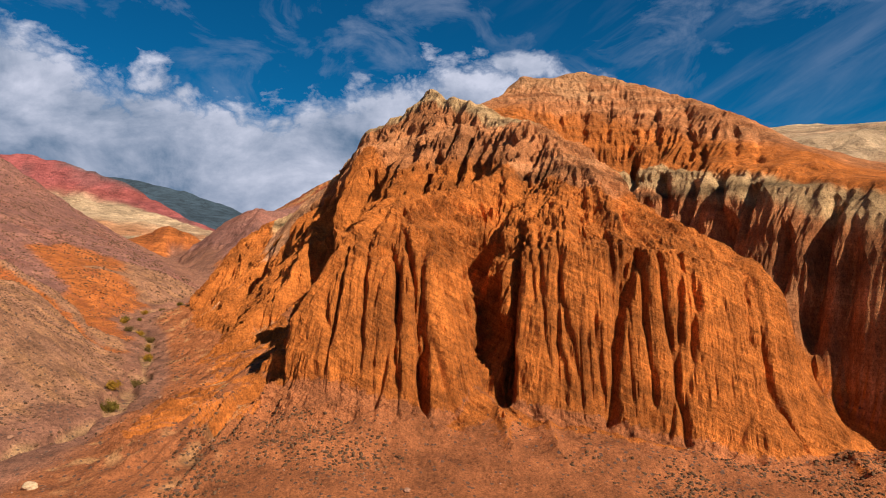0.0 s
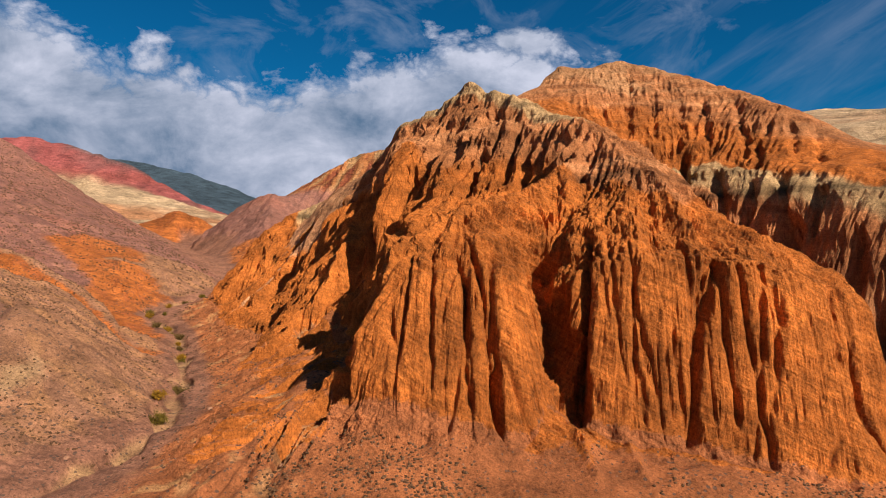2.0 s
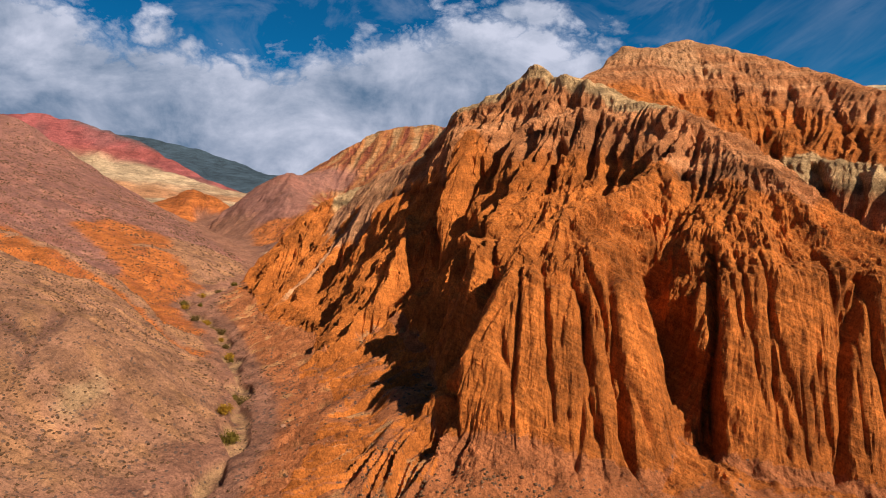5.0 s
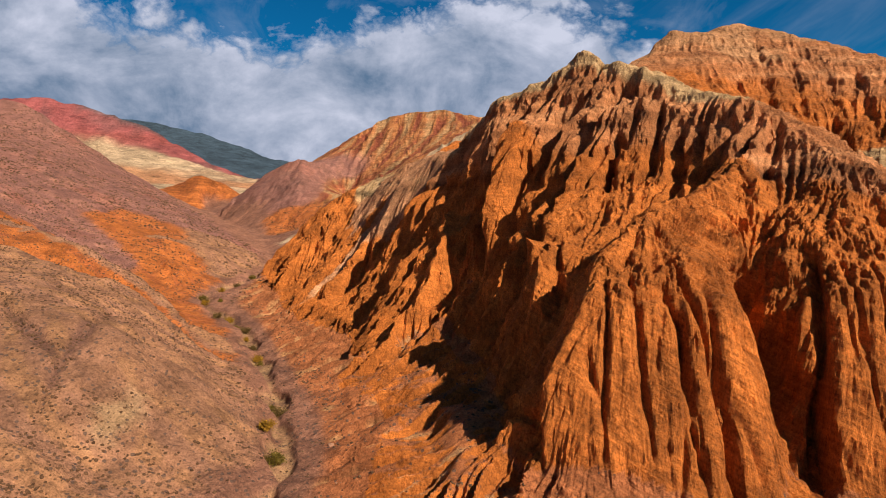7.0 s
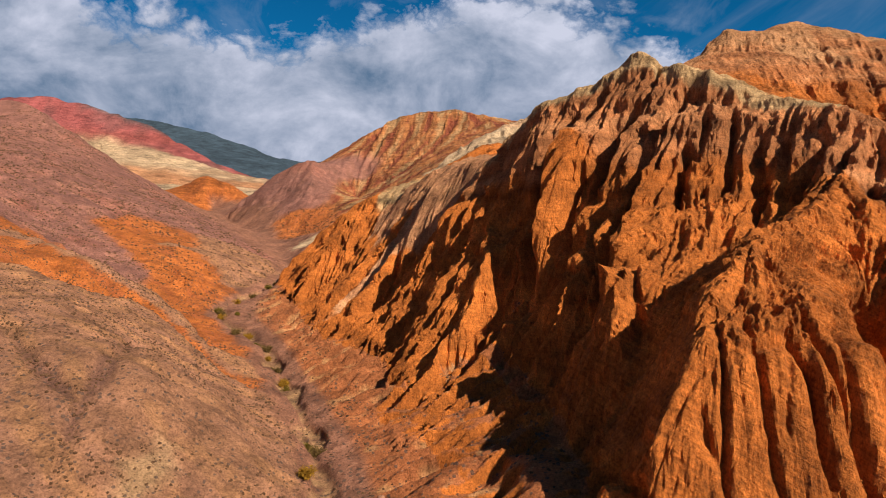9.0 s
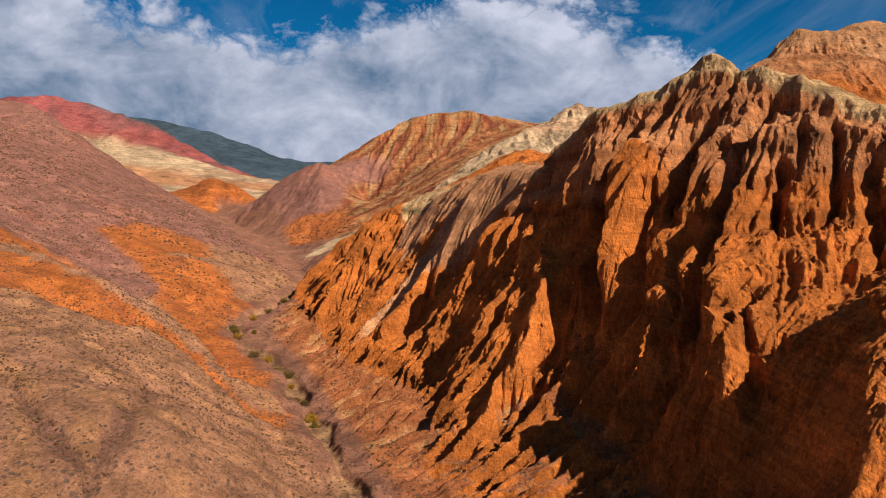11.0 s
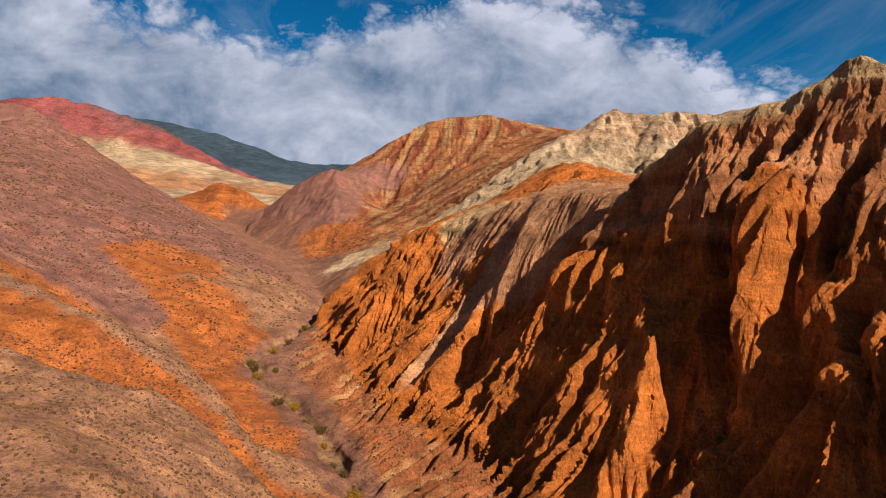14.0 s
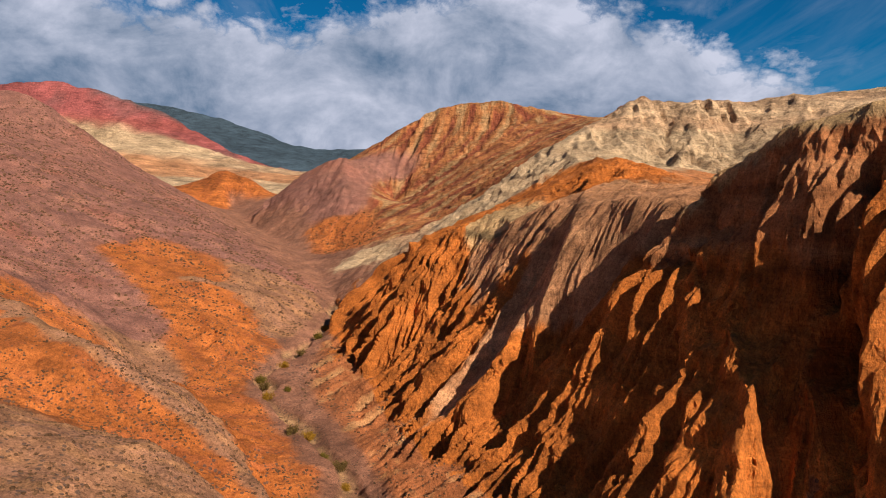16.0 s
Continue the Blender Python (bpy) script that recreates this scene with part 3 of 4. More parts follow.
cleft(-1, 0.8, (14.1, 92.3), (14.5, 85.5))
cleft(-1.6, 2, (54.9, 93.6), (53.1, 84.5), (53.4, 81.5))
cleft(2, 0.8, (-15.9, 177.0), (-20.5, 177.4), (-22.9, 176.8), (-25.2, 172.5))
cleft(1.4, 0.7, (-24.4, 188.8), (-26.4, 185.1), (-28.7, 183.0), (-30.5, 180.8))
cleft(1.6, 0.8, (-35.5, 193.4), (-39.5, 197.2), (-42.4, 197.1), (-44.8, 194.0))
cleft(1.2, 0.6, (-33.6, 189.2), (-36.6, 187.7), (-39.2, 183.6), (-42.3, 181.5))
cleft(1.5, 0.8, (-48.4, 244.7), (-54.1, 243.4), (-58.3, 242.6), (-63.9, 239.5))
cleft(1, 0.6, (-67.2, 266.4), (-70.2, 260.9), (-71.5, 253.7))
cleft(1, 0.6, (-77.3, 272.4), (-80.0, 264.4), (-82.6, 257.8))
cleft(1.2, 0.6, (-53.2, 224.2), (-57.8, 217.0), (-60.4, 209.5), (-66.0, 207.9))


# ---- raster of the land ----
def densify(pts, step):
    out = []
    for a, b in zip(pts[:-1], pts[1:]):
        n = max(1, int(math.dist(a[:2], b[:2]) / step))
        out += [[a[k] + (b[k] - a[k]) * i / n for k in range(3)] for i in range(n)]
    out.append(list(pts[-1]))
    return np.array(out)


def relax(val, known, rounds):
    """Smooth fill between known cells, coarse to fine. val: (n, m, c)."""
    n, m = known.shape
    if min(n, m) > 12:
        n2, m2 = (n + 1) // 2, (m + 1) // 2
        pk, pv = np.zeros((n2 * 2, m2 * 2)), np.zeros((n2 * 2, m2 * 2, val.shape[2]))
        pk[:n, :m], pv[:n, :m] = known, val * known[..., None]
        k2 = pk.reshape(n2, 2, m2, 2).sum((1, 3))
        v2 = pv.reshape(n2, 2, m2, 2, -1).sum((1, 3)) / np.maximum(k2, 1)[..., None]
        up = relax(v2, (k2 > 0).astype(float), rounds)
        up = up.repeat(2, 0).repeat(2, 1)[:n, :m]
    else:
        up = np.broadcast_to((val * known[..., None]).sum((0, 1)) / max(known.sum(), 1), val.shape).copy()
    k = known[..., None] > 0
    cur = np.where(k, val, up)
    for _ in range(rounds):
        p = np.pad(cur, ((1, 1), (1, 1), (0, 0)), "edge")
        cur = np.where(k, val, (p[:-2, 1:-1] + p[2:, 1:-1] + p[1:-1, :-2] + p[1:-1, 2:]) / 4)
    return cur


def blur(a, s):
    """Gaussian blur by s cells, edges held."""
    r = max(1, int(3 * s))
    w = np.exp(-0.5 * (np.arange(-r, r + 1) / s) ** 2)
    w /= w.sum()
    for ax in (0, 1):
        p = np.pad(a, [(r, r) if i == ax else (0, 0) for i in range(a.ndim)], "edge")
        acc = 0
        for i, wi in enumerate(w):
            sl = [slice(None)] * a.ndim
            sl[ax] = slice(i, i + a.shape[ax])
            acc = acc + wi * p[tuple(sl)]
        a = acc
    return a


def band_noise(shape, cells, seed):
    """Random relief of one wavelength, given in cells; spread about 1."""
    r = np.random.default_rng(seed).standard_normal(shape)
    fy, fx = np.meshgrid(np.fft.fftfreq(shape[0]), np.fft.fftfreq(shape[1]), indexing="ij")
    f = np.hypot(fx, fy) * cells
    out = np.fft.ifft2(np.fft.fft2(r) * np.exp(-((f - 1) / 0.45) ** 2)).real
    return out / out.std()


def rough_noise(shape, cells, seed, octaves=5):
    out = 0
    for i in range(octaves):
        out = out + band_noise(shape, max(2.0, cells / 2 ** i), seed + 17 * i) / 1.8 ** i
    return out / out.std()


def sample(a, fi, fj):
    fi, fj = np.clip(fi, 0, a.shape[0] - 1.001), np.clip(fj, 0, a.shape[1] - 1.001)
    i, j = fi.astype(int), fj.astype(int)
    u, v = fi - i, fj - j
    if a.ndim == 3:
        u, v = u[..., None], v[..., None]
    return (a[i, j] * (1 - u) + a[i + 1, j] * u) * (1 - v) + (a[i, j + 1] * (1 - u) + a[i + 1, j + 1] * u) * v


def drain(noise_map, gi, gj, steps):
    """Smear a map along the fall line, which turns it into gullies and flutes."""
    ii, jj = np.meshgrid(np.arange(noise_map.shape[0], dtype=float), np.arange(noise_map.shape[1], dtype=float), indexing="ij")
    acc, tot = noise_map.copy(), 1.0
    for sign in (1, -1):
        pi, pj = ii.copy(), jj.copy()
        for k in range(steps):
            si, sj = sample(gi, pi, pj), sample(gj, pi, pj)
            pi, pj = pi + 1.7 * sign * si, pj + 1.7 * sign * sj
            w = 1 - k / steps
            acc += w * sample(noise_map, pi, pj)
            tot += w
    acc /= tot
    return acc / acc.std()


THINGS = ["ground", "main", "back", "crag", "banded", "striped", "near", "left", "mid", "strip", "ridge", "cone", "far", "range"]


class Raster:
    def __init__(self, x0, x1, y0, y1, cell, seed):
        self.x0, self.y0, self.cell = x0, y0, cell
        ny, nx = int((y1 - y0) / cell) + 1, int((x1 - x0) / cell) + 1
        self.shape = (ny, nx)
        nk, nt = len(KINDS), len(THINGS)
        val, known = np.zeros((ny, nx, 1 + nk + nt)), np.zeros((ny, nx))
        for thing, kind, pts in LINES:
            p = densify(pts, cell * 0.6)
            i, j = np.round((p[:, 1] - y0) / cell).astype(int), np.round((p[:, 0] - x0) / cell).astype(int)
            ok = (i >= 0) & (i < ny) & (j >= 0) & (j < nx)
            i, j, z = i[ok], j[ok], p[ok, 2]
            val[i, j] = 0
            val[i, j, 0] = z
            val[i, j, 1 + KINDS.index(kind)] = 1
            val[i, j, 1 + nk + THINGS.index(thing)] = 1
            known[i, j] = 1
        z = relax(val[..., :1], known, 40)[..., 0]
        n2, m2 = (ny + 1) // 2, (nx + 1) // 2
        pv, pk = np.zeros((n2 * 2, m2 * 2, nk + nt)), np.zeros((n2 * 2, m2 * 2))
        pv[:ny, :nx], pk[:ny, :nx] = val[..., 1:], known
        k2 = pk.reshape(n2, 2, m2, 2).sum((1, 3))
        v2 = pv.reshape(n2, 2, m2, 2, -1).sum((1, 3)) / np.maximum(k2, 1)[..., None]
        half = relax(v2, (k2 > 0).astype(float), 25)
        out = half.repeat(2, 0).repeat(2, 1)[:ny, :nx]
        self.kind, self.thing = out[..., :nk], out[..., nk:]
        z = blur(z, max(0.6, 0.7 / cell))
        z = z + rough_noise(self.shape, 24 / cell if cell < 4 else 10, seed, 4) * (0.35 if cell < 1 else 0.2 * cell)
        soft = blur(z, max(1.0, 2.5 / cell))
        gi, gj = np.gradient(soft, cell)
        steep = np.hypot(gi, gj)
        self.steep = steep
        ui, uj = gi / (steep + 1e-4), gj / (steep + 1e-4)
        veer = 0.13 * rough_noise(self.shape, 16 / cell if cell < 4 else 6, seed + 90, 3)
        ui, uj = ui * np.cos(veer) - uj * np.sin(veer), ui * np.sin(veer) + uj * np.cos(veer)
        k = self.kind
        part = {n: k[..., i] for i, n in enumerate(KINDS)}
        lift = np.sqrt(1 + np.minimum(steep, 3.2) ** 2)
        slope = np.clip((steep - 0.2) / 0.8, 0, 1)
        loose = np.clip(part["fan"] + part["gravel"], 0, 1) * np.clip(1.25 - 1.5 * steep, 0, 1)
        soft_rock = 0.85 * part["dun"] + 0.85 * part["dusty"] + 0.05 * part["mauve"] + 0.2 * part["ochre"] + 0.3 * part["pink"] + 0.6 * part["dark"]
        bite = slope * np.clip(1 - loose - soft_rock, 0.08, 1)
        scratch = np.clip((steep - 0.12) / 0.6, 0, 1) * np.clip(1 - 0.6 * loose - 0.85 * soft_rock, 0.08, 1)
        xx, yy = x0 + cell * np.arange(nx)[None, :], y0 + cell * np.arange(ny)[:, None]
        front = np.clip((116 - yy) / 6, 0, 1) * np.clip((xx + 24) / 5, 0, 1) * np.clip((33 - z) / 5, 0.15, 1)
        apron = part["fan"] * np.clip((steep - 0.12) / 0.2, 0, 1) * np.clip((-26 - xx) / 4, 0, 1)
        calm = 1 - 0.85 * np.exp(-(((xx - 20) / 6) ** 2 + ((yy - 121) / 6) ** 2)) - 0.75 * np.exp(-(((xx + 19) / 7) ** 2 + ((yy - 132) / 10) ** 2))
        west = 1 - 0.5 * np.clip((uj - 0.45) / 0.4, 0, 1) * np.clip((xx + 36) / 8, 0, 1) * np.clip((196 - yy) / 12, 0, 1) if cell < 1 else 1
        d = 0
        self.finger = np.zeros(self.shape)
        for wave, reach, amp, s in ((17, 26, 2.5, 3), (7.5, 13, 1.15, 5), (3.2, 8, 0.62, 7), (1.4, 4.5, 0.36, 9), (0.7, 2.6, 0.2, 12)):
            w = max(wave / cell, 3.0)
            if wave / cell < 1.6:
                continue
            amp = amp * max(1.0, w * cell / wave * 0.8)
            f = drain(band_noise(self.shape, w, seed + s), ui, uj, int(min(40, max(6, reach / cell / 1.7))))
            might = np.clip(0.75 + 0.8 * rough_noise(self.shape, 3.2 * w, seed + s + 200, 2), 0.3, 2.0)
            groove = np.exp(-(f / 0.2) ** 2)
            crack = 0.6 * (np.minimum(np.abs(f), 1.7) ** 0.6 - 0.7) - 0.75 * groove + 0.14
            face = 0.22 * (np.minimum(np.abs(f), 1.7) ** 0.6 - 0.7) - 0.8 * np.exp(-(f / 0.13) ** 2) + 0.1
            crack = crack + (face - crack) * 0.8 * front
            if wave > 2:
                fin = 0.62 - np.minimum(np.abs(f), 1.7)
                crack = fin + (crack - fin) * front
            if wave > 10:
                self.streak = f
            elif wave > 5:
                self.finger = f
            if wave > 5:
                amp = amp * calm * west * (3 if cell > 4 else 1)
            amp = amp * (1 - (0.78 if wave > 1 else 0.3) * front)
            if cell > 1:
                amp = amp * (1 + 0.8 * part["cream"])
            if wave > 5:
                amp = amp * (1 - 0.5 * part["brown"] - 0.5 * self.thing[..., THINGS.index("crag")])
            if wave < 5:
                amp = amp * (1 - 0.3 * part["brown"] - 0.3 * part["pale"])
            if 2 < wave < 10:
                d = d + apron * (1.4 if wave > 5 else 0.85) * crack
            d = d + amp * might * crack * (bite if wave > 4 else scratch)
        crumb = rough_noise(self.shape, max(3.0, 6 / cell), seed + 40, 5)
        # angular lumps on all firm rock
        bare = np.clip(1 - loose - soft_rock, 0, 1)
        for wave, high, s in ((4.5, 0.3, 61), (2.0, 0.2, 63), (0.9, 0.13, 65)):
            if wave / cell >= 2:
                d = d + high * bare * (1 - 0.55 * front) * (1 - 0.8 * self.thing[..., THINGS.index("crag")]) * (0.8 - np.abs(band_noise(self.shape, wave / cell, seed + s))) / lift ** 0.5
        d = d * (1 - 0.4 * self.thing[..., THINGS.index("crag")]) * (1 - 0.8 * part["pale"])
        d = 3.6 * np.tanh(d / 3.6) if cell < 4 else d
        if cell < 1:
            for deep, wide, pts in CLEFTS:
                d = d - self.carve(deep, wide, pts, crumb)
        tall = z + d * lift
        ledge = 0
        for run in (6.1, 2.7):
            ledge = ledge + 0.36 * run / 6.283 * np.sin(6.283 * (tall + 0.5 * crumb + 0.05 * xx) / run)
        firm = np.clip((steep - 0.5) / 0.5, 0, 1) * np.clip(1 - loose - soft_rock, 0, 1) * (1 - 0.55 * front) if cell < 3 else 0
        d = d + ledge * firm / lift + crumb * (0.08 + 0.18 * bite) * (1 if cell < 1 else 0.4 * cell) / lift
        self.base, self.d = z, d
        cap = np.minimum(1, 3.2 / (steep + 1e-4)) / lift
        self.nx, self.ny, self.nz = -gj * cap, -gi * cap, 1 / lift

    def carve(self, deep, wide, pts, crumb):
        """Depth of one crack: a sharp slot with rounded shoulders, dying out at its ends."""
        cell, (ny, nx) = self.cell, self.shape
        out = np.zeros(self.shape)
        p = np.array(pts)
        reach = 9 * wide + 2
        i0, i1 = int((p[:, 1].min() - reach - self.y0) / cell), int((p[:, 1].max() + reach - self.y0) / cell) + 1
        j0, j1 = int((p[:, 0].min() - reach - self.x0) / cell), int((p[:, 0].max() + reach - self.x0) / cell) + 1
        i0, j0, i1, j1 = max(i0, 0), max(j0, 0), min(i1, ny), min(j1, nx)
        if i0 >= i1 or j0 >= j1:
            return out
        x, y = self.x0 + cell * np.arange(j0, j1)[None, :], self.y0 + cell * np.arange(i0, i1)[:, None]
        best = np.full((i1 - i0, j1 - j0), 1e9)
        for a, b in zip(p[:-1], p[1:]):
            dx, dy = b - a
            t = np.clip(((x - a[0]) * dx + (y - a[1]) * dy) / (dx * dx + dy * dy), 0, 1)
            best = np.minimum(best, np.hypot(x - a[0] - t * dx, y - a[1] - t * dy))
        best = np.abs(best + 0.3 * wide * crumb[i0:i1, j0:j1])
        if deep < 0:
            out[i0:i1, j0:j1] = deep * (1.25 * np.exp(-best / wide) - 0.1) * np.clip((reach - best) / reach * 1.5, 0, 1)
        else:
            out[i0:i1, j0:j1] = deep * (np.exp(-(best / wide) ** 2) + 0.25 * np.exp(-best / (2.2 * wide)) - 0.04)
            out[i0:i1, j0:j1] *= np.clip((reach - best) / reach * 1.5, 0, 1)
        return out

    def at(self, x, y, a):
        return sample(a, (y - self.y0) / self.cell, (x - self.x0) / self.cell)

    def inside(self, x, y, margin):
        ny, nx = self.shape
        q = np.minimum(np.minimum(x - self.x0, self.x0 + (nx - 1) * self.cell - x), np.minimum(y - self.y0, self.y0 + (ny - 1) * self.cell - y))
        t = np.clip(q / margin, 0, 1)
        return t * t * (3 - 2 * t)


def grow(start, end, step, rate):
    """Grid lines from start towards end, with widening steps."""
    out, sign = [], 1 if end > start else -1
    while (end - start) * sign > 0:
        step = step * rate
        start += sign * step
        out.append(start)
    return out


FINE = 0.45
xs = np.concatenate([np.arange(-135, -90, 0.55), np.arange(-90, -32, 0.3), np.arange(-32, 56, 0.22)])
xs = np.array(grow(xs[0], -2600, FINE, 1.014)[::-1] + list(xs) + grow(xs[-1], 2600, FINE, 1.05))
ys = np.concatenate([np.arange(86, 89, 0.2), np.arange(89, 103, 0.12), np.arange(103, 114, 0.22), np.arange(114, 205, 0.3), np.arange(205, 212, 0.4), np.arange(212, 262, 0.5)])
ys = np.array(grow(ys[0], -2500, FINE, 1.06)[::-1] + list(ys) + grow(ys[-1], 4200, FINE, 1.012))
GX, GY = np.meshgrid(xs, ys)
LEVELS = [(Raster(-1750, 1350, -650, 2600, 8.0, 11), 1), (Raster(-470, 230, -20, 800, 1.8, 23), 60), (Raster(-150, 84, 70, 290, 0.32, 37), 14), (Raster(-36, 64, 82, 122, 0.15, 51), 5)]
LAYERS = None
for ras, margin in LEVELS:
    w = ras.inside(GX, GY, margin)
    sheets = [ras.at(GX, GY, a) for a in (ras.base, ras.d, ras.nx, ras.ny, ras.nz, ras.steep, ras.streak, ras.finger, ras.kind, ras.thing)]
    if LAYERS is None:
        LAYERS = sheets
    else:
        LAYERS = [a + (b - a) * (w if a.ndim == 2 else w[..., None]) for a, b in zip(LAYERS, sheets)]
BASE, DEEP, NX, NY, NZ, ST, SK, FG, KW, TW = LAYERS
HZ = BASE + DEEP / NZ


def reach_of(pts):
    """Distance of every place from a line on the map."""
    best = np.full(GX.shape, 1e9)
    for a, b in zip(pts[:-1], pts[1:]):
        dx, dy = b[0] - a[0], b[1] - a[1]
        t = np.clip(((GX - a[0]) * dx + (GY - a[1]) * dy) / (dx * dx + dy * dy), 0, 1)
        best = np.minimum(best, np.hypot(GX - a[0] - t * dx, GY - a[1] - t * dy))
    return best


WOBBLE = 1.3 * np.sin(GY / 4.1) + 0.8 * np.sin(GY / 1.9 + GX / 3)
CHANNEL = np.abs(reach_of(LINES[0][2]) + 0.7 * WOBBLE)
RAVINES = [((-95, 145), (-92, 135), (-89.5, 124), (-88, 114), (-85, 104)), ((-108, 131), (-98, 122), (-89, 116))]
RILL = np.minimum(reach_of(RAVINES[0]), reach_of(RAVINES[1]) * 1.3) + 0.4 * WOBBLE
DEEP = DEEP - 1.3 * np.exp(-(CHANNEL / 1.5) ** 4) - 0.9 * np.exp(-(RILL / 1.2) ** 2)
HZ = BASE + DEEP / NZ
PX, PY, PZ = GX + NX * DEEP, GY + NY * DEEP, BASE + NZ * DEEP


def hz(x, y):
    """Height of the land at a place."""
    j, i = np.clip(np.searchsorted(xs, x) - 1, 0, len(xs) - 2), np.clip(np.searchsorted(ys, y) - 1, 0, len(ys) - 2)
    u, v = (x - xs[j]) / (xs[j + 1] - xs[j]), (y - ys[i]) / (ys[i + 1] - ys[i])
    return (HZ[i, j] * (1 - u) + HZ[i, j + 1] * u) * (1 - v) + (HZ[i + 1, j] * (1 - u) + HZ[i + 1, j + 1] * u) * v


# colours of the ground, bed by bed
def stains(metres, seed):
    """Mottling of a given size over the whole land, coarser far away."""
    tile = rough_noise((512, 512), 32, seed, 5)

    def at_scale(size):
        return sample(tile, np.mod(GY / size * 32 + 90, 510), np.mod(GX / size * 32 + 200, 510))
    far = np.clip((np.maximum(GY, np.abs(GX)) - 350) / 400, 0, 1)
    return at_scale(metres) * (1 - far) + at_scale(metres * 7) * far


nz = [stains(m, 70 + i) for i, m in enumerate((6, 20, 55))]
gy_, gx_ = np.gradient(HZ, ys, xs)
RS = np.hypot(gx_, gy_)
cliff = np.clip((np.maximum(ST, 0.75 * RS) - 0.6) / 0.4, 0, 1)
near_main = TW[..., [THINGS.index(n) for n in ("main", "back", "banded")]].sum(-1) > 0.02
for n in ("fan", "gravel"):
    cut = np.where(near_main, cliff, 0) * KW[..., KINDS.index(n)]
    KW[..., KINDS.index(n)] -= cut
    KW[..., KINDS.index("orange")] += cut
TW[..., 0] *= 1 - cliff
KW[..., KINDS.index("ochre")] *= 1.45
KW[..., KINDS.index("gravel")] *= 0.8
KW[..., KINDS.index("fan")] *= 0.62
KW[..., KINDS.index("pink")] *= 1.3
wk = np.clip(KW + (0.05 * nz[0] + 0.06 * nz[1] + 0.07 * np.clip(SK, -2, 2) + 0.06 * np.clip(FG, -2, 2))[..., None] * np.linspace(-1, 1, len(KINDS)) * (KW > 0.01), 0, 1) ** 6
wk /= wk.sum(-1, keepdims=True) + 1e-12
tone = {n: wk[..., i] for i, n in enumerate(KINDS)}
ALB = wk @ np.array([COLOUR[k] for k in KINDS])
# beds: thin layers that dip gently, told apart by their shade
layer = np.random.default_rng(5).standard_normal(4000)
layer = np.convolve(layer, [0.25, 0.5, 0.25], "same")
dip = PZ + 0.04 * GX + 0.03 * GY + 0.5 * nz[1]
bed = np.interp(dip * 1.4 + 300, np.arange(4000), layer)
tilt_bed = np.interp((0.75 * PZ + 0.55 * GX + 0.1 * GY) * 0.45 + 900, np.arange(4000), layer)
broad = np.interp(dip * 0.22 + 300, np.arange(4000), layer)
firm = np.clip((ST - 0.3) / 0.5, 0, 1) * (1 - tone["fan"] - tone["gravel"] - 0.7 * tone["dusty"] - 0.7 * tone["mauve"])
firm = np.clip(firm, 0, 1)
ALB = ALB * (1 + firm * (0.13 * bed + 0.10 * broad + 0.16 * bed * (tone["brown"] + tone["pale"])))[..., None]


def tinge(mask, colour):
    global ALB
    m = np.clip(mask, 0, 1)[..., None]
    ALB = ALB * (1 - m) + np.array(colour) * m


tinge((tone["brown"] + tone["dun"]) * np.clip(1.5 * bed - 0.5, 0, 1) * 0.25, (0.6, 0.34, 0.16))
tinge(tone["pink"] * np.clip(nz[1] - 0.3, 0, 1) * 0.6, (0.16, 0.07, 0.06))
tinge(np.clip((HZ - 74 + 3 * nz[1]) / 5, 0, 1) * (TW[..., THINGS.index("crag")] > 0.5) * 0.6, (0.52, 0.27, 0.12))
tinge(tone["stripe"] * np.clip(1.4 * SK + 0.8 * FG - 0.3, 0, 1) * 0.85, (0.27, 0.06, 0.03))
tinge(tone["stripe"] * np.clip(-1.4 * SK + 0.8 * FG - 0.5, 0, 1) * 0.8, (0.5, 0.28, 0.12))
tinge(tone["cream"] * np.clip(tilt_bed - 0.2, 0, 1) * 0.6, (0.36, 0.22, 0.12))
tinge(tone["cream"] * np.clip(broad - 0.4, 0, 1) * 0.5, (0.45, 0.19, 0.09))
tinge(tone["pink"] * np.clip(broad * 0.7, 0, 1) * 0.7, (0.3, 0.07, 0.05))
tinge(tone["mauve"] * np.clip(nz[2] - 0.6, 0, 1) * 0.4, (0.36, 0.11, 0.06))
tinge(tone["ochre"] * np.clip(1.3 * FG + 0.4 * nz[0] - 0.4, 0, 1) * 0.5, (0.36, 0.095, 0.035))
# rain streaks, the sandy channel and a bare patch of pale rock
tinge(tone["dusty"] * np.clip(1.2 * FG + 0.5 * nz[0] - 0.2, 0, 1) * 0.35, (0.48, 0.22, 0.08))
tinge(tone["dusty"] * np.clip(-1.2 * FG + 0.5 * nz[0] - 0.3, 0, 1) * 0.25, (0.27, 0.125, 0.085))
tinge(tone["fan"] * np.clip(FG + 0.5 * nz[0] - 0.5, 0, 1) * np.clip(-26 - GX, 0, 1) * 0.85, (0.52, 0.25, 0.1))
tinge(tone["mauve"] * np.clip(FG + 0.6 * nz[0] - 0.5, 0, 1) * 0.35, (0.17, 0.075, 0.06))
tinge(tone["mauve"] * np.clip(-FG + 0.6 * nz[1] - 0.5, 0, 1) * 0.4, (0.38, 0.16, 0.09))
tinge(np.exp(-(CHANNEL / 1.3) ** 4) * np.clip(0.8 + 0.4 * nz[0], 0, 1) * 0.75, (0.5, 0.28, 0.12))
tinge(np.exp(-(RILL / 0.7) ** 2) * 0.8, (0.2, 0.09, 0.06))
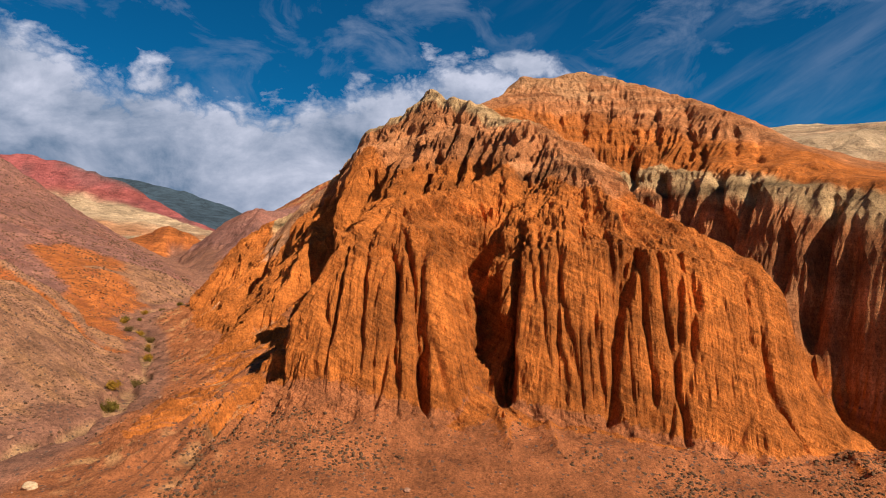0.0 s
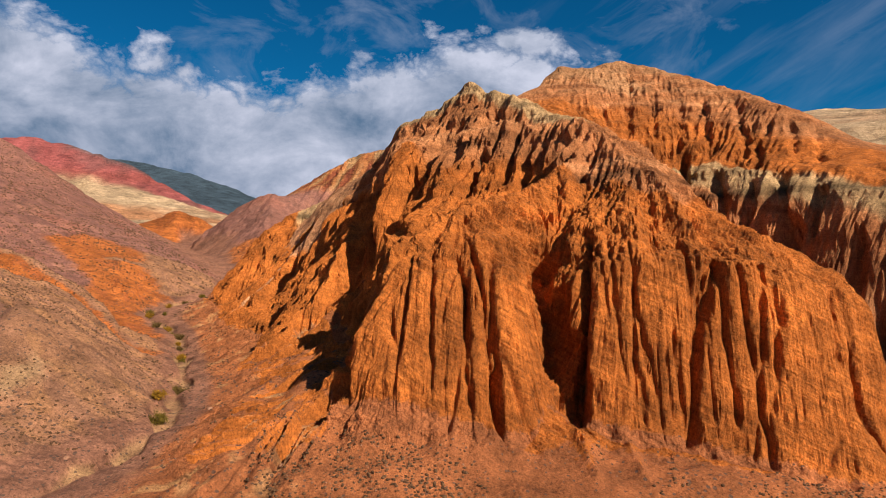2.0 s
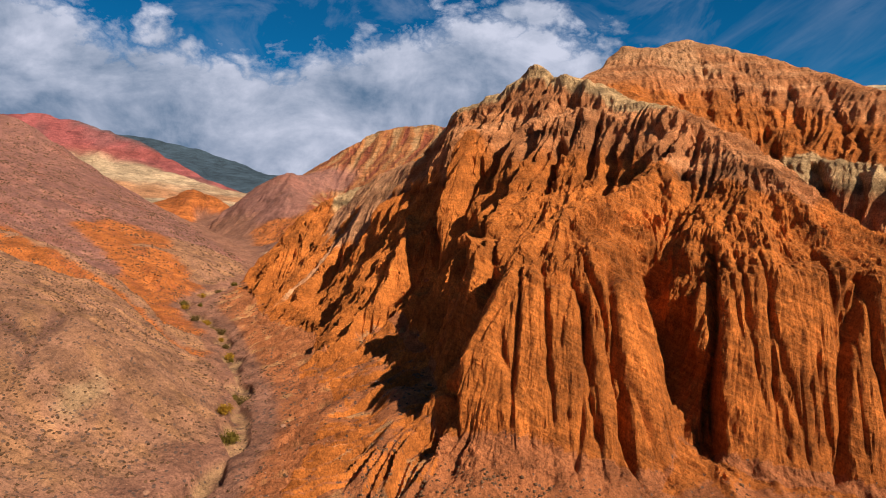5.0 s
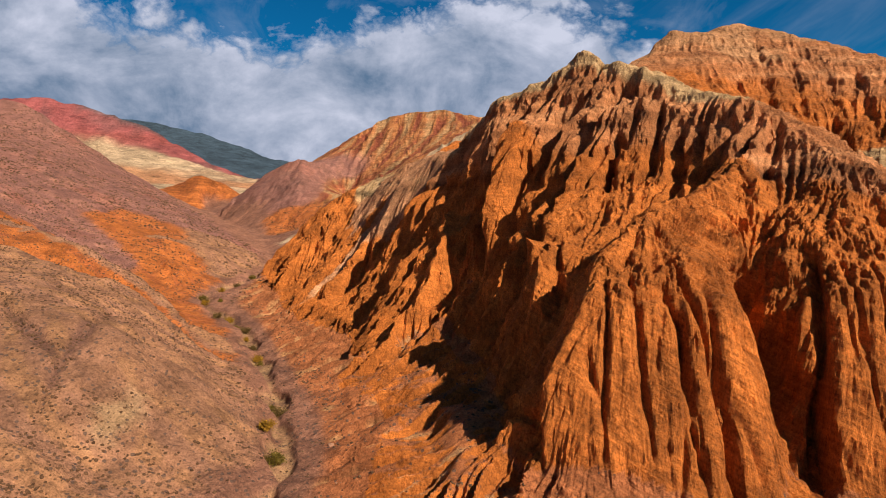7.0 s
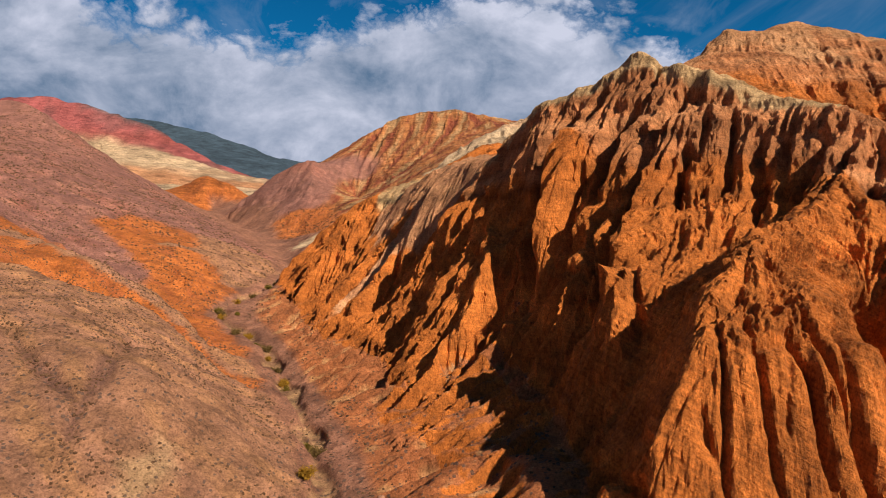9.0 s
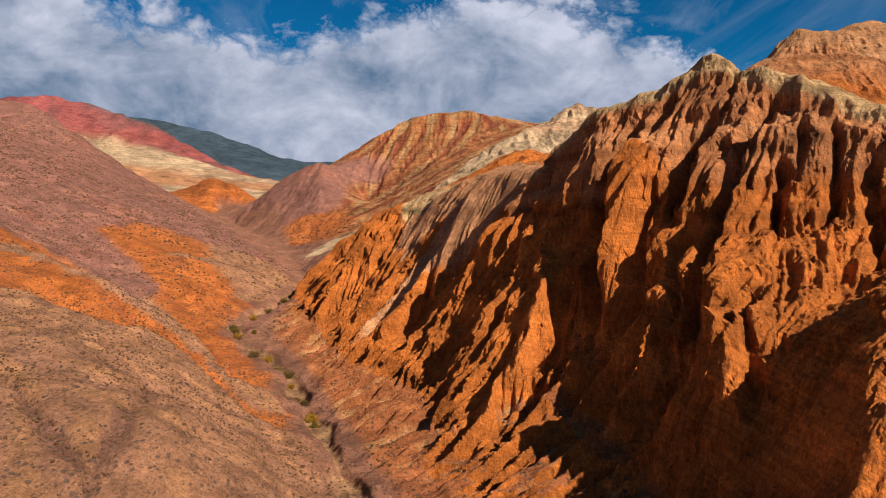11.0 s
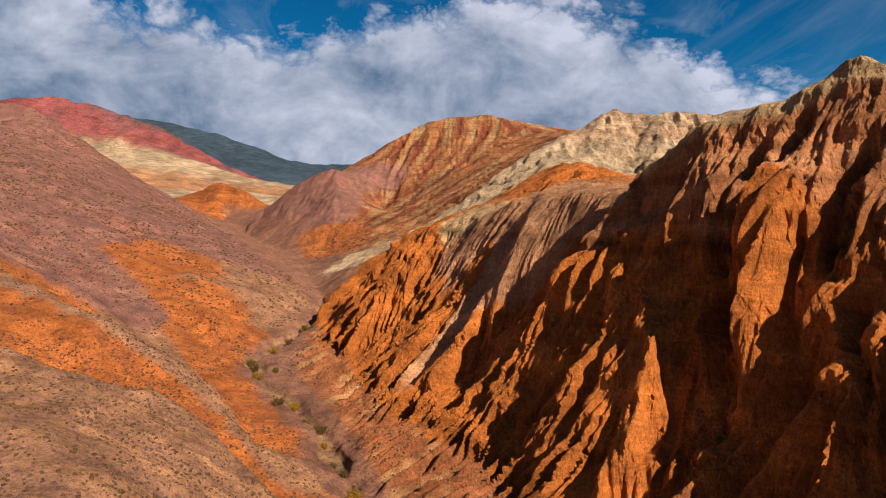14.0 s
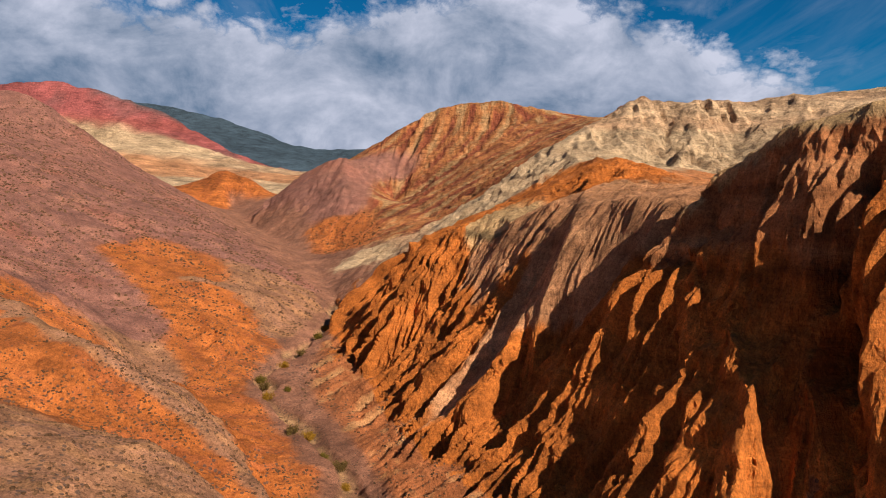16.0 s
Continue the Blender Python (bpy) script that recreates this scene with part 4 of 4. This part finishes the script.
tinge(np.clip(1.6 - np.hypot((GX + 77.5) / 2.2, (GY - 110) / 4.5) + 0.2 * nz[0], 0, 1) * 0.8, (0.47, 0.27, 0.13))
ALB = np.clip(ALB * (1 + 0.07 * nz[1] + 0.06 * nz[2] + 0.07 * nz[0])[..., None], 0.01, 0.9) * 0.72

# ---- land meshes ----
OWNER = TW.argmax(-1)
ny, nx = GX.shape
IDX = np.arange(ny * nx).reshape(ny, nx)
FACE_OWNER = OWNER[:-1, :-1].ravel()
QUADS = np.stack([IDX[:-1, :-1].ravel(), IDX[:-1, 1:].ravel(), IDX[1:, 1:].ravel(), IDX[1:, :-1].ravel()], 1)
VERTS = np.stack([PX.ravel(), PY.ravel(), PZ.ravel()], 1)
TINT = np.concatenate([ALB.reshape(-1, 3), np.ones((ny * nx, 1))], 1)


def land(name, pick, material, label="", category="", kind="", parent=None):
    q = QUADS[pick]
    if len(q) == 0:
        return None
    used, inv = np.unique(q, return_inverse=True)
    me = bpy.data.meshes.new(name)
    me.vertices.add(len(used))
    me.vertices.foreach_set("co", VERTS[used].astype(np.float32).ravel())
    me.loops.add(q.size)
    me.loops.foreach_set("vertex_index", inv.astype(np.int32).ravel())
    me.polygons.add(len(q))
    me.polygons.foreach_set("loop_start", np.arange(0, q.size, 4, dtype=np.int32))
    me.polygons.foreach_set("use_smooth", np.full(len(q), material not in (ROCK, FLUTED)))
    me.update(calc_edges=True)
    at = me.color_attributes.new("earth", "FLOAT_COLOR", "POINT")
    at.data.foreach_set("color", TINT[used].astype(np.float32).ravel())
    me.materials.append(material)
    ob = new(name, me)
    if parent:
        ob.parent = parent
    return tagged(ob, label, category, "", kind)


def owner(*names):
    return np.isin(FACE_OWNER, [THINGS.index(n) for n in names])


FACE_KIND = wk.argmax(-1)[:-1, :-1].ravel()
FX, FY, FZ = GX[:-1, :-1].ravel(), GY[:-1, :-1].ravel(), HZ[:-1, :-1].ravel()


def massif(name, label, category, mask, material, pieces):
    """A landform whose parts are picked by masks, each face going to the first that fits."""
    hub = tagged(new(name), label, category)
    rest = mask.copy()
    for part_name, pick, part_label, *own in pieces:
        take = rest & pick
        rest &= ~take
        if take.sum() > 40:
            land(part_name, take, own[0] if own else material, part_label, parent=hub)
        else:
            rest |= take
    if rest.any():
        land("slope", rest, material, parent=hub)
    return hub


def made_of(*names):
    return np.isin(FACE_KIND, [KINDS.index(n) for n in names])


EVERY = np.ones(len(FX), bool)
land("ground", owner("ground") & ~made_of("gravel"), EARTH, "red-brown alluvial fan strewn with small stones", "ground", "structure")
land("stream_bed", owner("ground") & made_of("gravel"), EARTH, "dry gravel stream bed winding up the valley", "ground", "structure")
massif("rock_cliff", "great orange fluted sandstone cliff with steep gullies", "cliff", owner("main"), ROCK, [
    ("cap_rock", made_of("pale"), "pale grey-yellow cap rock"),
    ("fluted_wall", (FY < 125) & (FX > -24), "bright orange fluted columns", FLUTED),
    ("upper_wall", made_of("brown"), "brown banded upper wall"),
    ("spur", FZ < 26, "sharp orange spurs"),
    ("gully_wall", EVERY, "shaded orange gully walls")])
massif("rock_ridge", "ridge of brown, cream and orange rock above the stream bed", "ridge", owner("back"), ROCK, [
    ("tilted_slab", made_of("pale") & (FX < -53), "buff slab of tilted rock"), ("cream_slope", made_of("cream"), "cream tilted beds"),
    ("brown_wall", made_of("brown", "dun", "pale"), "brown rounded rock wall"), ("fluted_slope", EVERY, "orange fluted slope")])
massif("mountain_crag", "high orange mountain top with runnelled slopes", "mountain", owner("crag"), ROCK, [
    ("summit", FZ > 72, ""), ("runnelled_slope", EVERY, "")])
massif("banded_cliff", "dark brown cliff capped by a pale grey-yellow rock band", "cliff", owner("banded"), ROCK, [
    ("rock_band", made_of("pale", "cream"), "pale grey-yellow rock band"), ("cliff_face", EVERY, "dark brown cliff face")])
massif("striped_hill", "rounded hill striped in pale pink and buff", "hill", owner("striped"), ROCK, [
    ("crest", made_of("cream"), ""), ("foot", EVERY, "brown lower slope")])
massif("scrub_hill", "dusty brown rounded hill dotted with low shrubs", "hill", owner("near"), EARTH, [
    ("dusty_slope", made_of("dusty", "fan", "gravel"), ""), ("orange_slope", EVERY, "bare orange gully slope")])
massif("scree_hill", "mauve scree hill with bare orange lower slopes", "hill", owner("left"), EARTH, [
    ("scree_slope", made_of("mauve"), "mauve stony scree"), ("rock_rib", made_of("dusty"), "grey-buff rock rib"), ("orange_slope", EVERY, "bare orange runnelled slope")])
massif("purple_hill", "purple-brown pointed hill up the valley", "hill", owner("mid"), EARTH, [
    ("purple_slope", made_of("mauve"), ""), ("orange_foot", EVERY, "orange and buff foot slope")])
massif("streaked_mountain", "orange mountain streaked with dark red beds", "mountain", owner("strip"), FAR_EARTH, [
    ("streaked_slope", made_of("stripe"), ""), ("foot", EVERY, "cream foot slope")])
massif("badland_ridge", "pale cream badland ridge with sharp crests", "ridge", owner("ridge"), FAR_EARTH, [
    ("crest", FZ > 84, ""), ("flank", EVERY, "")])
massif("orange_cone", "bright orange cone-shaped hill in the valley", "hill", owner("cone"), FAR_EARTH, [
    ("cone", made_of("ochre"), ""), ("cream_foot", EVERY, "cream foot slope")])
massif("pink_mountain", "distant pink mountain with a cream lower band", "mountain", owner("far"), FAR_EARTH, [
    ("summit", made_of("umber"), "dark brown summit"), ("pink_slope", made_of("pink"), "dark pink upper slope"), ("cream_band", EVERY, "cream rock band")])
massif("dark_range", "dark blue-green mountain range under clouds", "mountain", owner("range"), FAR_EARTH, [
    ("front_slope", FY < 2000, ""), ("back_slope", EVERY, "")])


# ---- plants and stones ----
def plain(name, colour, rough=0.9, vary=0.35):
    m = bpy.data.materials.new(name)
    m.use_nodes = True
    nt = m.node_tree
    bsdf = nt.nodes["Principled BSDF"]
    bsdf.inputs["Roughness"].default_value = rough
    bsdf.inputs["Specular IOR Level"].default_value = 0.03
    geo = nt.nodes.new("ShaderNodeNewGeometry")
    tone_in = ramp(nt, [(0.0, 1 - vary), (1.0, 1 + vary)], geo.outputs["Random Per Island"])
    co = nt.nodes.new("ShaderNodeTexCoord").outputs["Object"]
    grain = ramp(nt, [(0.3, 0.75), (0.7, 1.25)], noise_node(nt, co, 6.0, 4))
    nt.links.new(mix_node(nt, 1.0, mix_node(nt, 1.0, colour, tone_in, "MULTIPLY"), grain, "MULTIPLY"), bsdf.inputs["Base Color"])
    return m


LEAF = [plain("olive_leaf", (0.12, 0.08, 0.014)), plain("yellow_leaf", (0.26, 0.13, 0.015)), plain("dull_leaf", (0.11, 0.065, 0.02))]
TWIG = plain("twig", (0.14, 0.09, 0.06))
SCRUB = plain("scrub", (0.10, 0.05, 0.025))
STONE = plain("stone", (0.27, 0.13, 0.075))
BUFF = plain("buff_stone", (0.42, 0.27, 0.15))


def mesh_from(name, verts, faces, material):
    me = bpy.data.meshes.new(name)
    me.from_pydata([tuple(v) for v in verts], [], faces)
    me.update()
    me.materials.append(material)
    return me


def make_bush(seed, radius, leaf):
    rnd = random.Random(seed)
    hub = new("bush")
    lv, lf, tips = [], [], []
    for k in range(9):
        a, lean = rnd.uniform(0, 6.28), rnd.uniform(0.15, 0.9)
        tip = Vector((math.cos(a) * lean, math.sin(a) * lean, rnd.uniform(0.5, 1.05) * (1.15 - 0.5 * lean))) * radius
        tips.append(tip)
        sv, sf = [], []
        for i in range(4):
            t = i / 3
            c = tip * t + Vector((0, 0, -0.15 + 0.1 * math.sin(3 * t)))
            r = radius * 0.035 * (1 - 0.8 * t)
            for q in range(4):
                sv.append((c.x + r * math.cos(q * 1.571), c.y + r * math.sin(q * 1.571), c.z))
        for i in range(3):
            for q in range(4):
                sf.append((i * 4 + q, i * 4 + (q + 1) % 4, i * 4 + 4 + (q + 1) % 4, i * 4 + 4 + q))
        st = new("stem", mesh_from("stem", sv, sf, TWIG))
        st.parent = hub
    for tip in tips:
        for _ in range(110):
            c = tip * rnd.uniform(0.45, 1.02) + Vector([rnd.gauss(0, 0.17) * radius for _ in range(3)])
            c.z = max(c.z, 0.05)
            n1 = Vector([rnd.gauss(0, 1) for _ in range(3)]).normalized()
            n2 = n1.cross(Vector([rnd.gauss(0, 1) for _ in range(3)])).normalized()
            w = radius * rnd.uniform(0.06, 0.12)
            i = len(lv)
            lv += [c - n1 * w, c + n2 * w * 0.5, c + n1 * w, c - n2 * w * 0.5]
            lf.append((i, i + 1, i + 2, i + 3))
    fo = new("foliage", mesh_from("foliage", lv, lf, leaf))
    fo.parent = hub
    return hub


BUSHES = [(-59, 118, 1.7), (-62.5, 126, 1.6), (-64, 140, 1.5), (-66, 143, 1.1), (-80, 182, 1.6), (-83, 187, 1.3), (-79, 179, 1.0), (-90, 204, 1.2), (-92, 210, 1.7), (-96, 214, 1.1),
          (-101, 223, 2.1), (-104.5, 222, 1.5), (-112, 246, 1.3), (-115, 240, 1.8), (-119, 251, 1.9), (-121.5, 255, 1.5), (-117.5, 263, 1.6), (-116, 276, 1.5), (-114, 290, 1.6), (-115, 306, 1.4), (-87, 196, 1.0)]
proto = {}
LOOKS = ["olive-green desert bush on the dry stream bed", "yellowing desert bush on the dry stream bed", "dull brown-green desert bush on the dry stream bed"]
for i, (x, y, r) in enumerate(BUSHES):
    key = (i % 3, 1.2 if r < 1.35 else 1.8)
    m = pose(x, y, hz(x, y) - 0.12, 0, 0, 67 * i)
    if key not in proto:
        proto[key] = make_bush(i + 3, key[1], LEAF[i % 3])
        proto[key].matrix_basis = m
        tagged(proto[key], LOOKS[i % 3], "bush", "bushes along the stream bed")
    else:
        copy_thing(proto[key], m)


def scatter(name, places, sizes, squash, material, seed, label, category):
    """Many small rough lumps as one object."""
    rng = np.random.default_rng(seed)
    bm = bmesh.new()
    bmesh.ops.create_icosphere(bm, subdivisions=1, radius=1)
    base = np.array([v.co[:] for v in bm.verts])
    tri = np.array([[v.index for v in f.verts] for f in bm.faces])
    bm.free()
    n, nb = len(places), len(base)
    turn = rng.uniform(0, 6.28, n)
    v = base[None] * rng.uniform(0.6, 1.35, (n, nb, 1)) * sizes[:, None, None] * np.array([1, 1, squash])
    c, s_ = np.cos(turn)[:, None], np.sin(turn)[:, None]
    v = np.stack([v[..., 0] * c - v[..., 1] * s_, v[..., 0] * s_ + v[..., 1] * c, v[..., 2]], -1) + places[:, None, :]
    f = tri[None] + (np.arange(n) * nb)[:, None, None]
    me = bpy.data.meshes.new(name)
    me.vertices.add(n * nb)
    me.vertices.foreach_set("co", v.astype(np.float32).ravel())
    me.loops.add(f.size)
    me.loops.foreach_set("vertex_index", f.astype(np.int32).ravel())
    me.polygons.add(f.size // 3)
    me.polygons.foreach_set("loop_start", np.arange(0, f.size, 3, dtype=np.int32))
    me.update(calc_edges=True)
    me.materials.append(material)
    return tagged(new(name, me), label, category, "", "stuff")


def spread(seed, count, x0, x1, y0, y1, kinds, max_slope, patch):
    """Places on the land, in loose patches."""
    rng = np.random.default_rng(seed)
    x, y = rng.uniform(x0, x1, count * 6), rng.uniform(y0, y1, count * 6)
    j, i = np.searchsorted(xs, x) - 1, np.searchsorted(ys, y) - 1
    ok = np.isin(wk.argmax(-1)[i, j], [KINDS.index(k) for k in kinds]) & (ST[i, j] < max_slope)
    ok &= nz[1][i, j] + nz[2][i, j] + rng.normal(0, 0.7, len(x)) > patch
    x, y = x[ok][:count], y[ok][:count]
    return np.stack([x, y, hz(x, y)], 1)


pl = np.concatenate([spread(1, 2200, -34, 62, 72, 97, ["fan"], 0.8, 0.2), spread(2, 9000, -150, -60, 60, 205, ["dusty", "ochre", "fan"], 1.2, -0.5),
                     spread(3, 16000, -340, -110, 180, 500, ["mauve", "ochre", "dusty"], 1.6, -0.6), spread(4, 900, -110, -25, 96, 300, ["fan", "gravel"], 1.0, -0.3)])
rng = np.random.default_rng(31)
row = np.concatenate([densify([(*p, 0) for p in r], 0.25) for r in RAVINES])[:, :2]
row = row + rng.normal(0, 0.7, row.shape)
pl = np.concatenate([pl, np.column_stack([row, hz(row[:, 0], row[:, 1])])])
scatter("low_shrubs", pl, np.random.default_rng(9).uniform(0.08, 0.29, len(pl)) * (1 + np.clip((pl[:, 1] - 190) / 120, 0, 1)), 0.75, SCRUB, 12, "small dark dry shrubs dotted over the slopes", "shrubs")
pl = np.concatenate([spread(5, 1200, -75, 70, 60, 100, ["fan", "gravel"], 0.9, -0.8), spread(6, 1100, -125, -35, 96, 290, ["fan", "gravel"], 1.0, -0.8)])
scatter("loose_stones", pl, np.random.default_rng(10).uniform(0.05, 0.17, len(pl)), 0.7, STONE, 13, "small loose stones on the fan and stream bed", "stones")


def make_boulder(x, y, r, seed, material, label):
    bm = bmesh.new()
    bmesh.ops.create_icosphere(bm, subdivisions=3, radius=r)
    for v in bm.verts:
        v.co *= 1 + 0.3 * noise.noise(v.co * (1.3 / r) + Vector((seed, 0, 0))) + 0.1 * noise.noise(v.co * (4 / r))
        v.co.z *= 0.62
    me = bpy.data.meshes.new("boulder")
    bm.to_mesh(me)
    bm.free()
    me.materials.append(material)
    ob = new("boulder", me)
    ob.matrix_basis = pose(x, y, hz(x, y) + 0.2 * r, 0, 0, 40 * seed)
    return tagged(ob, label, "boulder", "boulders on the fan")


make_boulder(-47.6, 77.3, 0.85, 3, BUFF, "pale buff boulder lying on the red fan")
for k, (x, y, r) in enumerate([(-30, 88, 0.5), (-62, 96, 0.45), (-51, 121, 0.5), (-4, 74, 0.4)]):
    make_boulder(x, y, r, k + 5, STONE, "rust-brown boulder lying on the red fan")
